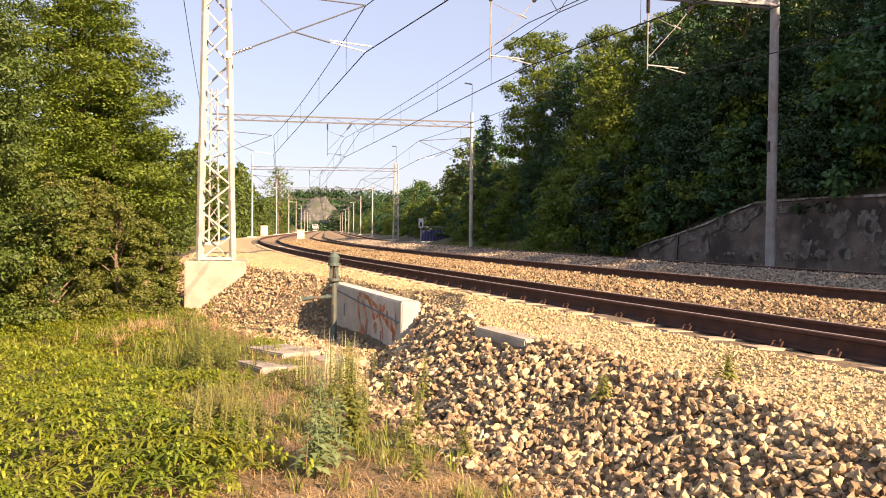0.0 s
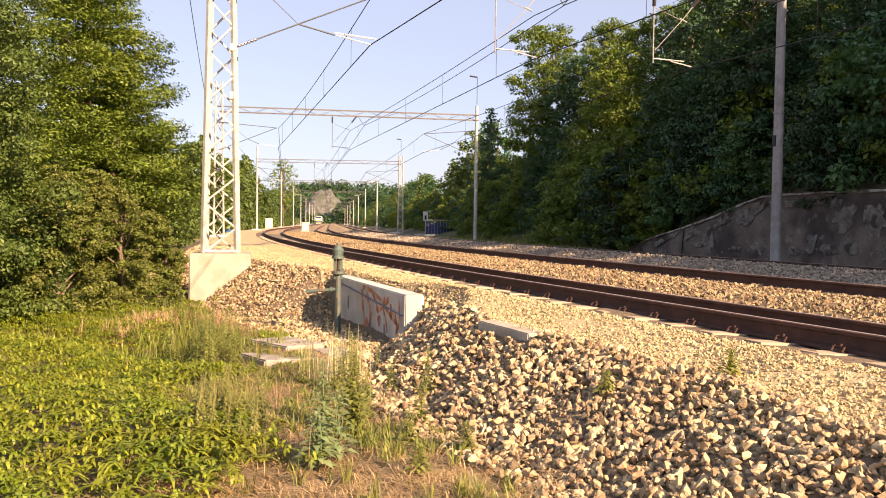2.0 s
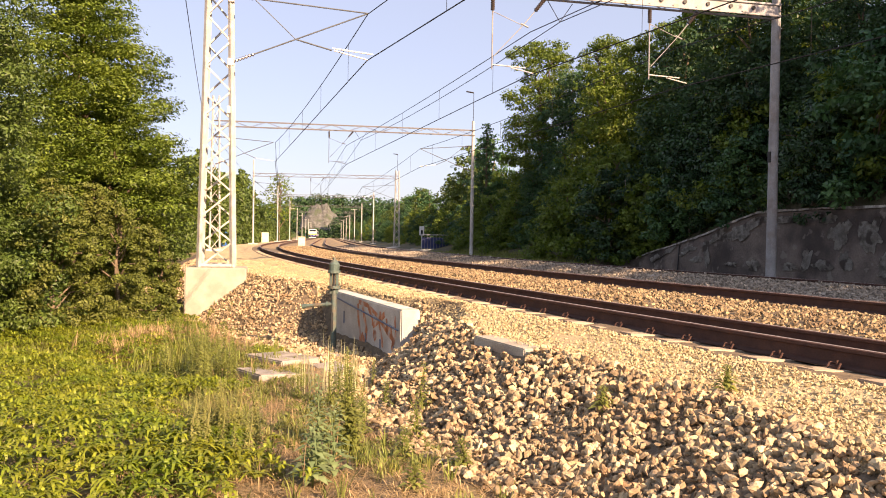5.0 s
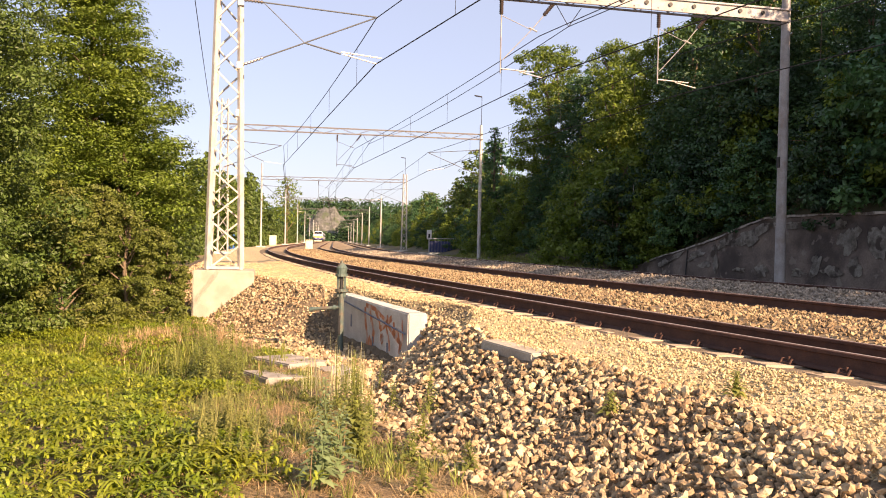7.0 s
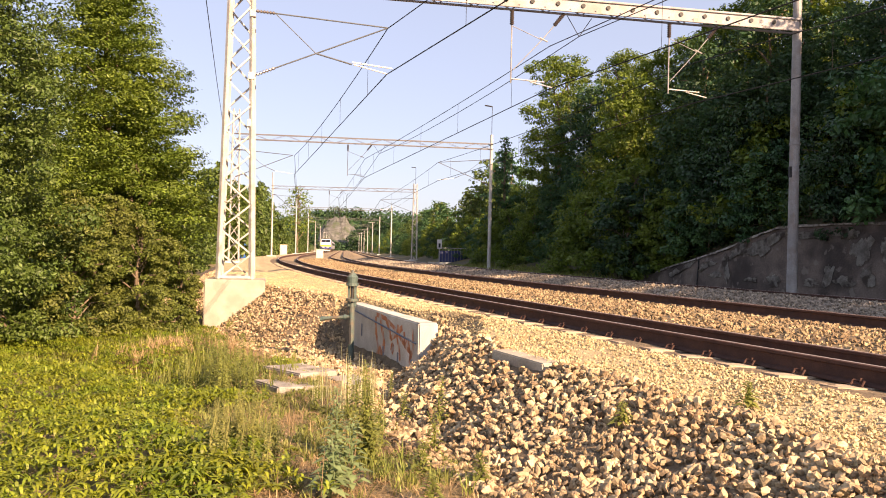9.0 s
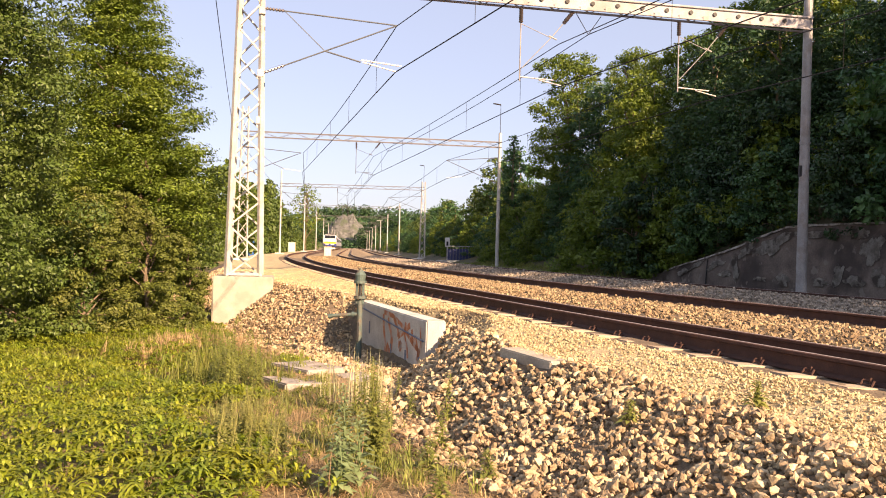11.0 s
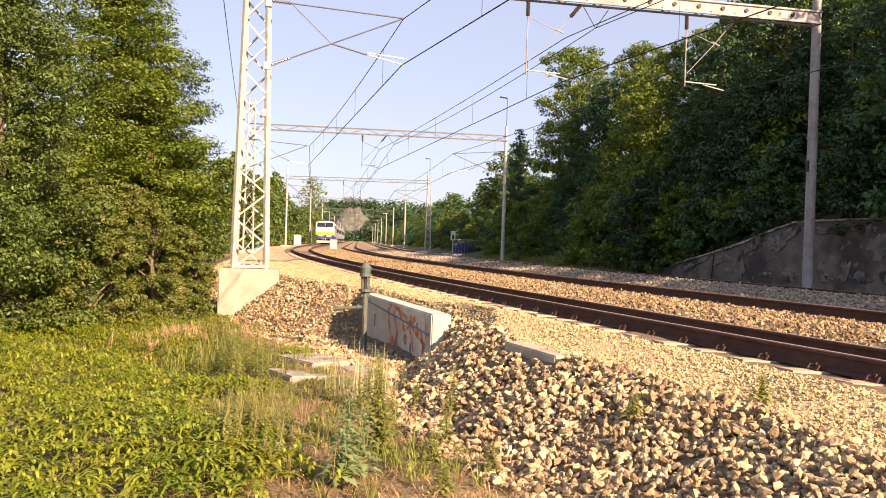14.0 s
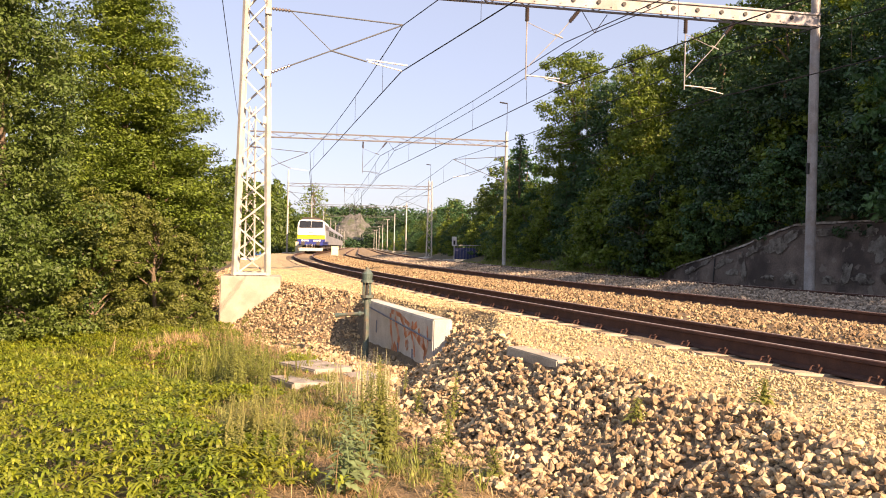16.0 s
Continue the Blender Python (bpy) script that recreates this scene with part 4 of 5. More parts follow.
def build_left_trees():
    def at(x, y, dz=0.0):
        s, n = plan(x, y)
        return Matrix.Translation((x, y, float(ground_z(s, n)) + dz))
    tree("broadleaf_tree", at(-8.9, 15.6), 21, 9.2, 2.15, 100000, 0.082, M["leaf_dark"], "dense dark green maple-like tree reaching to the ground", 80, 0.03, 0.3)
    tree("robinia_tree", at(-9.5, 23.5), 22, 10.0, 4.5, 115000, 0.1, M["leaf_mid"], "tall airy robinia with layered light green foliage", 110, 0.26, 0.68, layered=True, flat=1.2)
    tree("robinia_tree", at(-8.6, 23.8), 30, 6.6, 1.9, 26000, 0.085, M["leaf_mid"], "young robinia with layered light green foliage", 30, 0.2, 0.45, layered=True, flat=1.3)
    tree("bush", at(-7.5, 17.2), 23, 3.2, 1.2, 20000, 0.075, M["leaf_light"], "yellow-green leafy bush beside the path", 26, 0.02, 0.4)
    tree("bush", at(-7.6, 19.8), 24, 3.4, 1.0, 20000, 0.075, M["leaf_light"], "yellow-green leafy bush beside the path", 26, 0.02, 0.4)
    tree("bush", at(-6.7, 18.7), 34, 2.9, 1.05, 17000, 0.075, M["leaf_light"], "yellow-green leafy bush beside the path", 26, 0.02, 0.4)
    tree("bush", at(-6.5, 21.0), 35, 2.3, 0.72, 9000, 0.075, M["leaf_light"], "small yellow-green bush beside the mast's block", 22, 0.02, 0.4)
    tree("bush", at(-8.9, 14.6), 25, 3.0, 1.4, 20000, 0.08, M["leaf_dark"], "dark green bush at the tree's foot", 24, 0.02, 0.4)
    tree("bush", at(-9.6, 26.0), 26, 4.6, 1.7, 10000, 0.16, M["leaf_mid"], "green bush behind the lattice mast", 26, 0.02, 0.4)
    tree("robinia_tree", at(-10.6, 18.9), 27, 9.3, 2.1, 24000, 0.12, M["leaf_mid"], "tall airy robinia with layered light green foliage", 46, 0.1, 0.55, layered=True)
    a = tree("broadleaf_tree", at(-16.5, 40), 28, 8.2, 3.4, 9000, 0.3, M["leaf_dark"], "mid-green tree in the row beside the track", 40, 0.03, 0.45, twigs=5)
    far = tree("broadleaf_tree", stand(64, -10.5), 29, 8.2, 3.4, 4200, 0.42, M["leaf_dark"], "mid-green tree in the row beside the track", 40, 0.03, 0.45, twigs=3)
    rng = random.Random(5)
    for s, n in ((44, -8.2), (52, -7.6), (60, -8.4), (68, -7.8), (77, -8.6), (88, -8.2), (98, -7.6), (108, -7.2), (118, -7.0), (132, -7.5), (150, -8), (170, -8.5), (200, -9), (235, -9), (280, -10), (330, -10), (60, -13), (80, -14), (110, -14), (150, -14), (210, -15), (40, -11), (33, -10)):
        copy_thing(a if s < 65 else far, stand(s, n, rng.uniform(0, 360))).scale = [rng.uniform(0.75, 0.98) * (1.4 if 85 < s < 160 and n > -9 else 1)] * 3

    for s, n, w, h in ((150, -10, 1.4, 1.7), (180, -12.5, 1.6, 1.95)):
        copy_thing(far, stand(s, n, 50 * w)).scale = (w, w, h)


    tree("broadleaf_tree", stand(215, -6.0), 33, 18.5, 5.4, 1500, 0.6, M["leaf_mid"], "tall thin tree with sparse airy foliage beside the line", 46, 0.35, 0.4, twigs=20, stem=0.08)


def build_hillside():
    rng = random.Random(9)
    protos = []
    # the third tree's brighter leaf paints sunlight on its crown
    for k in range(4):
        protos.append(tree("broadleaf_tree", stand(24 + 7 * k, 19.5 + k % 2, 40 * k), 40 + k, 9.5 + 0.6 * k, 3.3, 13500, 0.215, M["leaf_hill"] if k != 2 else M["leaf_mid"],
                           "tall green deciduous tree on the hillside", 44, 0.08, 0.42, twigs=6))
    far = [tree("broadleaf_tree", stand(75 + 9 * k, 23), 60 + k, 9.8, 3.4, 4000, 0.42, M["leaf_dark" if k else "leaf_hill"], "green deciduous tree of the far hillside and the unseen shading rows", 40, 0.06, 0.42, twigs=3) for k in range(2)]
    # tall crowns standing above the shaded front rows
    # the oak's brighter leaf has sunlight put into its colour
    oak = tree("broadleaf_tree", stand(50.5, 20.2), 71, 14.4, 3.3, 34000, 0.19, M["leaf_mid"], "tall green oak, coloured as sunlit, rising above the hillside bushes", 70, 0.22, 0.3, twigs=10)
    for s, n, k, w in ((48.5, 24.3, 0.93, 0.85), (44.5, 25.0, 0.84, 0.9), (41.5, 26.0, 0.86, 1.0), (38.0, 26.0, 0.9, 1.1), (34.5, 26.0, 0.9, 1.2), (31.0, 27.0, 0.95, 1.3)):
        copy_thing(oak, stand(s, n, 77 * s)).scale = (k * w, k * w, k)
    tree("broadleaf_tree", stand(58.5, 18.3), 72, 9.9, 1.5, 3600, 0.2, M["leaf_hill"], "slim airy tree with gaps in its crown", 40, 0.25, 0.6, twigs=16)
    # the second shrub is coloured brighter, as if sunlit
    shrubs = [tree("bush", stand(31 + 5 * k, 16.4, 70 * k), 50 + k, 4.2, 2.4, 7000, 0.2, M["leaf_mid" if k else "leaf_hill"], "green leafy shrub at the foot of the hillside", 26, 0.02, 0.4, twigs=4) for k in range(2)]
    # rows before s = 9 are out of view, added only to cast shade
    s = -32.0
    while s < 420:
        step = 3.6 if s < 70 else 6.5 if s < 160 else 13
        for row, n in enumerate((19.5, 25, 31) if s < 8 else (19.5, 22.5, 27) if s < 27 else (19.5, 25)):
            if s > 170 and row == 2:
                continue
            q = s + rng.uniform(-1.2, 1.2) + row
            # the unseen shading trees at the start are scaled up
            k = np.interp(q, [3, 9, 18, 24, 29, 34, 40, 46, 60, 72, 110, 420], [1.2, 0.97, 0.86, 0.78, 0.74, 0.65, 0.59, 0.53, 0.52, 0.62, 0.76, 0.8]) * rng.uniform(0.8, 1.12) * ((1, 0.9, 0.8) if q < 6 else (1, 0.86, 0.75) if q < 27 else (1, 0.62, 0.5))[row]
            copy_thing(rng.choice(protos if 4 < q < 68 and (row == 0 or 4 < q < 27 and row == 1) else far), stand(q, n + rng.uniform(-1.3, 1.3) + (2.0 if q > 60 else 0), rng.uniform(0, 360))).scale = (k, k, k)
        if s > 12:
            for n in (17.3, 18.6) if s < 30 else (17.3, 18.5) if s < 60 else (18.2,):
                k = rng.uniform(0.7, 1.1) * (1.15 if s < 45 else 0.95)
                copy_thing(rng.choice(shrubs), stand(s + rng.uniform(-1, 1), n + rng.uniform(-0.2, 0.6), rng.uniform(0, 360))).scale = (k, k, k)
        s += step * (1.25 if s > 110 or s < 0 else 1)


def build_saplings():
    rng = random.Random(3)
    for s, n in ((30.5, 17.2), (31.2, 17.6), (33.0, 17.0), (34.2, 17.5), (36.0, 17.2), (29.4, 17.9)):
        t = empty("sapling", stand(s, n), "slender pale bare-stemmed sapling on the shaded bank", "sapling", "saplings on the bank")
        x, y = rng.uniform(-0.5, 0.5), rng.uniform(-0.5, 0.3)
        bm = B()
        limb(bm, [Vector((0, 0, -0.1)), Vector((x * 0.4, y * 0.4, 1.5)), Vector((x, y, 3.6))], 0.045, 0.015)
        part("stem", bm, M["pale_bark"], t)
        bm = B()
        limb(bm, [Vector((x * 0.4, y * 0.4, 1.5)), Vector((x + 0.5, y, 2.6))], 0.025, 0.01)
        part("branch", bm, M["pale_bark"], t)


build_left_trees()
build_hillside()
build_saplings()


def blades(name, x, y, z, length, width, material, label, seed, lean=0.5, per=6, rows=3, droop=0.55):
    """Tufts of bent tapering blades, rooted at x, y, z, as one mesh."""
    rng = np.random.default_rng(seed)
    c = len(x) * per
    root = np.repeat(np.stack([x, y, z], 1), per, 0) + rng.normal(0, 0.02, (c, 3)) * (1, 1, 0)
    L = np.repeat(length, per) * rng.uniform(0.55, 1.15, c)
    ang = rng.uniform(0, 2 * np.pi, c)
    out = np.stack([np.cos(ang), np.sin(ang), 0 * ang], 1)
    side = np.stack([-np.sin(ang), np.cos(ang), 0 * ang], 1)
    ln = lean * rng.uniform(0.3, 1.4, c)
    v = []
    for i in range(rows + 1):
        u = i / rows
        p = root + out * (L * ln * u ** 1.6)[:, None] + np.array([0, 0, 1.0]) * (L * (u - droop * np.minimum(ln, 1.4) * u ** 2.4))[:, None]
        w = (width * (0.35 + 1.3 * u) * (1 - u) ** 0.7 if rows > 1 else width) + 0.0005
        v += [p - side * w, p + side * w]
    v = np.stack(v, 1)
    k = 2 * (rows + 1)
    f = [np.array([2 * i, 2 * i + 1, 2 * i + 3, 2 * i + 2])[None] + (np.arange(c) * k)[:, None] for i in range(rows)]
    ob = mesh_ob(name, v.reshape(-1, 3).tolist(), np.concatenate(f).tolist(), material)
    return tagged(ob, label, "grass" if "grass" in name else "weeds", kind="stuff")


def build_weeds():
    rng = np.random.default_rng(17)

    def field(count, s0, s1, n0, n1, power=1.4):
        s = s0 + (s1 - s0) * rng.random(count) ** power
        n = rng.uniform(n0, n1, count)
        return s, n

    def place(s, n):
        th, px, py = np.interp(s, SS, TH), np.interp(s, SS, PX), np.interp(s, SS, PY)
        return px + n * np.cos(th), py - n * np.sin(th), ground_z(s, n)
    # leafy ground cover
    s, n = field(16500, -2.5, 16, -11, -3.9)
    edge = -4.75 + 0.06 * s + 0.35 * np.sin(s * 1.7) + rng.normal(0, 0.18, len(s))
    k = n < edge
    s, n = s[k], n[k]
    x, y, z = place(s, n)
    hgt = 0.16 + 0.10 * np.sin(x * 1.9 + y) * np.sin(y * 1.3) + rng.uniform(-0.03, 0.07, len(x))
    blades("ground_cover", x, y, z + np.maximum(hgt, 0.03), 0.098 + 0 * x, 0.017, M["weed"], "low leafy yellow-green ground cover", 1, 1.2, 8, 3, 0.9)
    # the same cover around and behind the viewpoint
    s, n = field(2600, -18, -2.5, -12, -3.6, 1.0)
    x, y, z = place(s, n)
    k = np.hypot(x, y) > 1.6
    x, y, z = x[k], y[k], z[k]
    blades("path_weeds", x, y, z, 0.14 + 0 * x, 0.02, M["weed"], "low leafy weeds around the path", 11, 1.5, 6)
    # green grass tufts
    s, n = field(1900, -2, 22, -7.5, -3.1)
    x, y, z = place(s, n)
    k = (np.sin(x * 2.1) * np.cos(y * 1.6) > 0.05) | (rng.random(len(x)) < 0.2)
    x, y, z = x[k], y[k], z[k]
    blades("green_grass", x, y, z, rng.uniform(0.10, 0.24, len(x)), 0.006, M["grass"], "tufts of green grass and weeds", 2, 0.45, 12)
    # dry grass
    s, n = field(5200, -2.5, 16, -5.3, -2.7)
    k = n < edge_n(s) - 1.15 + rng.normal(0, 0.12, len(s))
    x, y, z = place(s[k], n[k])
    blades("dry_grass", x, y, z, rng.uniform(0.05, 0.16, len(x)), 0.004, M["straw"], "flattened dry straw-coloured grass", 3, 2.0, 9, 2)
    # tall dry stalks
    s, n = field(26, 0, 9, -5.6, -3.6)
    x, y, z = place(s, n)
    blades("dry_grass_stalks", x, y, z, rng.uniform(0.25, 0.45, len(x)), 0.003, M["straw"], "tall dry straw stalks", 4, 0.25, 4)
    # pale flowering spikes before the headwall
    q = rng.normal(0, 1, (30, 2))
    x, y, z = place(4.4 + 0.4 * q[:, 0], -3.0 + 0.2 * q[:, 1])
    blades("flower_spikes", x, y, z, rng.uniform(0.45, 0.8, len(x)), 0.0055, M["plume"], "tall pale flowering spikes", 7, 0.1, 3)
    # reddish dry tuft near the mast's block
    q = rng.normal(0, 1, (420, 2))
    x, y, z = -4.5 + 0.35 * q[:, 0], 14.6 + 0.8 * q[:, 1], low_z(np.full(420, 11.0)) + 0.04
    blades("dry_grass_patch", x, y, z, rng.uniform(0.25, 0.5, len(x)), 0.008, M["straw"], "patch of reddish dry grass below the bank", 8, 0.6, 9)
    q = rng.normal(0, 1, (80, 2))
    x, y, z = -3.3 + 0.4 * q[:, 0], 11.8 + 0.9 * q[:, 1], low_z(np.full(80, 8.0)) + 0.0
    blades("tall_green_weeds", x, y, z, rng.uniform(0.3, 0.55, len(x)), 0.009, M["grass"], "tall green weeds beside the bank", 9, 0.3, 10)
    # low small-leaved weeds between the cover and the slabs
    s, n = field(3000, 0.6, 9, -5.1, -2.9, 1.0)
    k = np.sin(s * 2.3 + n) * np.cos(n * 3.1) > -0.25
    x, y, z = place(s[k], n[k])
    blades("low_weeds", x, y, z, rng.uniform(0.05, 0.14, len(x)), 0.010, M["grass"], "low small-leaved olive weeds on dry soil", 12, 1.0, 10, 2)
    # a bright low patch between the slabs and the stone bank
    q = rng.normal(0, 1, (150, 2))
    x, y, z = place(8.6 + 0.5 * q[:, 0], -3.0 + 0.16 * q[:, 1])
    blades("creeping_weeds", x, y, z + 0.03, 0.1 + 0 * x, 0.016, M["weed"], "bright creeping weeds beside the slabs", 14, 1.2, 8)
    # grass below the trees
    s, n = field(4200, 9, 34, -8.5, -4.3, 1.0)
    x, y, z = place(s, n)
    blades("meadow_grass", x, y, z, rng.uniform(0.12, 0.34, len(x)), 0.010, M["grass"], "green grass along the foot of the trees", 5, 0.5, 8, 2)
    # bank vegetation at the hill's foot
    s, n = field(2600, 12, 60, 13.7, 16.2, 1.0)
    k = s > 30.5
    x, y, z = place(s[k], n[k])
    blades("bank_grass", x, y, z, rng.uniform(0.15, 0.4, len(x)), 0.016, M["grass"], "sparse grass at the foot of the shaded bank", 6, 0.6, 7)


def leafy_stalk(s, n, height, leaf, material, label, seed, name="weed_plant", pairs=22):
    """A single upright weed: a stem with leaves spiralling up it."""
    p = trk(s, n)
    t = empty(name, Matrix.Translation((p.x, p.y, float(ground_z(s, n)))), label, "weed", "weeds on the bank")
    rng = np.random.default_rng(seed)
    bm = B()
    limb(bm, [Vector((0, 0, -0.03)), Vector((rng.normal() * 0.02, rng.normal() * 0.02, height * 0.5)), Vector((rng.normal() * 0.04, rng.normal() * 0.04, height))], 0.008, 0.003)
    part("stem", bm, material, t)
    v = []
    for i in range(pairs * 2):
        u = (i + 0.5) / (pairs * 2)
        a = i * 2.4 + rng.normal() * 0.3
        L = leaf * (1.15 - 0.75 * u) * rng.uniform(0.7, 1.2)
        o = np.array([math.cos(a), math.sin(a), 0])
        q = np.array([-math.sin(a), math.cos(a), 0])
        c = np.array([0, 0, height * (0.06 + 0.94 * u)])
        mid = c + o * L * 0.5 + np.array([0, 0, L * 0.22])
        v.append([c, mid - q * L * 0.17, c + o * L + np.array([0, 0, L * 0.05]), mid + q * L * 0.17])
    quads_ob("leaves", np.array(v), material, t)
    return t


def build_stalks():
    tall = "upright grey-green weed with toothed leaves"
    leafy_stalk(0.45, -4.08, 0.72, 0.13, M["thistle"], tall, 1, "thistle", 70)
    leafy_stalk(0.5, -3.95, 0.5, 0.15, M["thistle"], tall, 2, "thistle", 36)
    leafy_stalk(0.3, -4.15, 0.40, 0.16, M["thistle"], tall, 3, "thistle", 32)
    rng = random.Random(31)

    def clump(s, n, count, ds, dn, h, leaf, material, label, pairs):
        first = leafy_stalk(s, n, h, leaf, material, label, 40 + count, pairs=pairs)
        for _ in range(count):
            a, b, k = s + rng.gauss(0, ds), n + rng.gauss(0, dn), rng.uniform(0.6, 1.1)
            copy_thing(first, stand(a, b, rng.uniform(0, 360))).scale = (k, k, k)
    clump(1.5, -4.6, 30, 0.5, 0.16, 0.5, 0.085, M["airy"], "airy yellow-green weed with fine leaves on the path's edge", 60)
    clump(6.0, -4.3, 22, 0.5, 0.22, 0.9, 0.15, M["grass"], "tall leafy green weed beside the slabs", 46)
    clump(9.0, -4.3, 12, 0.8, 0.25, 0.6, 0.12, M["grass"], "tall leafy green weed below the stone bank", 40)
    clump(1.45, -3.6, 3, 0.12, 0.06, 0.78, 0.13, M["grass"], "tall bright green weed at the stones' edge", 60)
    clump(4.5, -2.8, 5, 0.25, 0.15, 0.55, 0.10, M["grass"], "green weed before the headwall", 44)
    for k, (s, n, h) in enumerate(((3.6, -3.2, 0.62), (3.9, -3.05, 0.5), (2.6, -3.15, 0.4), (1.9, -3.35, 0.36), (1.6, -2.95, 0.4), (2.5, -2.55, 0.5), (0.9, -3.3, 0.28),
                                    (0.5, -3.0, 0.25), (0.2, -2.0, 0.2), (-0.3, -1.3, 0.2), (3.1, -2.75, 0.35), (1.2, -3.6, 0.3), (4.3, -3.4, 0.45), (0.0, -3.55, 0.22))):
        leafy_stalk(s, n, h, 0.11, M["grass"], "green upright weed growing at the stones' edge", 10 + k, pairs=34)


build_weeds()
build_stalks()

# ---- far hills ----


def build_far_hills():
    rng = np.random.default_rng(31)

    def ridge(name, s, n0, n1, base, top, material, label, count=60, jag=4.0, depth=120.0):
        verts, faces = [], []
        for i in range(count):
            u = i / (count - 1)
            n = n0 + (n1 - n0) * u
            h = base + (top(u) - base) + jag * noise.noise(Vector((u * 7, s * 0.01, 0)))
            for k in range(6):
                w = k / 5
                p = trk(s + depth * w, n, base + (h - base) * math.sin(w * math.pi / 2) + (jag * 0.35 * noise.noise(Vector((u * 30, k * 1.7, s))) if 0 < k else 0))
                verts.append(tuple(p))
        for i in range(count - 1):
            for k in range(5):
                a = i * 6 + k
                faces.append((a, a + 6, a + 7, a + 1))
        ob = mesh_ob(name, verts, faces, material, True)
        return tagged(ob, label, "hill", kind="structure")
    ridge("backdrop_hill", 820, -330, 420, -2, lambda u: 14 + 19 * math.exp(-((u - 0.47) / 0.16) ** 2) + 9 * u, M["ridge"], "far wooded ridge closing the valley")
    ridge("backdrop_cliff", 700, -18, 20, 4, lambda u: 31 * math.sin(math.pi * min(1, max(0, u))) ** 0.4, M["cliff"], "pale limestone quarry cliff at the valley's end", 40, 4.0, 40)
    # woods on the ridges
    c, r = [], []
    for i in range(420):
        n = rng.uniform(-300, 380)
        p = trk(rng.uniform(800, 880), n, 0)
        u = (n + 330) / 750
        z = 17 + 24 * math.exp(-((u - 0.47) / 0.16) ** 2) + 12 * u
        c.append((p.x, p.y, z * rng.uniform(0.2, 0.84)))
        r.append((10, 8, 7))
    quads_ob("far_woods", leaf_cloud(rng, c, r, 24000, 3.6), M["leaf_hill"])
    tagged(bpy.data.objects["far_woods"], "far green woods on the ridge", "woods", kind="stuff")
    c, r = [], []
    for i in range(90):
        right = i < 55
        n = rng.uniform(12, 75) if right else rng.uniform(-45, 12)
        p = trk(rng.uniform(600, 680), n, 0)
        c.append((p.x, p.y, rng.uniform(1, 30 * min(1, (n - 4) / 25)) if right else rng.uniform(0, 3) if n > -12 else rng.uniform(0, 24)))
        r.append((6, 5, 4.5))
    for i in range(16):
        p = trk(745, rng.uniform(-24, 24), rng.uniform(30, 37))
        c.append(tuple(p))
        r.append((6, 5, 4.5))
    ob = quads_ob("valley_woods", leaf_cloud(rng, c, r, 9000, 2.6), M["leaf_hill"])
    tagged(ob, "dark green woods below the far cliff", "woods", kind="stuff")


build_far_hills()


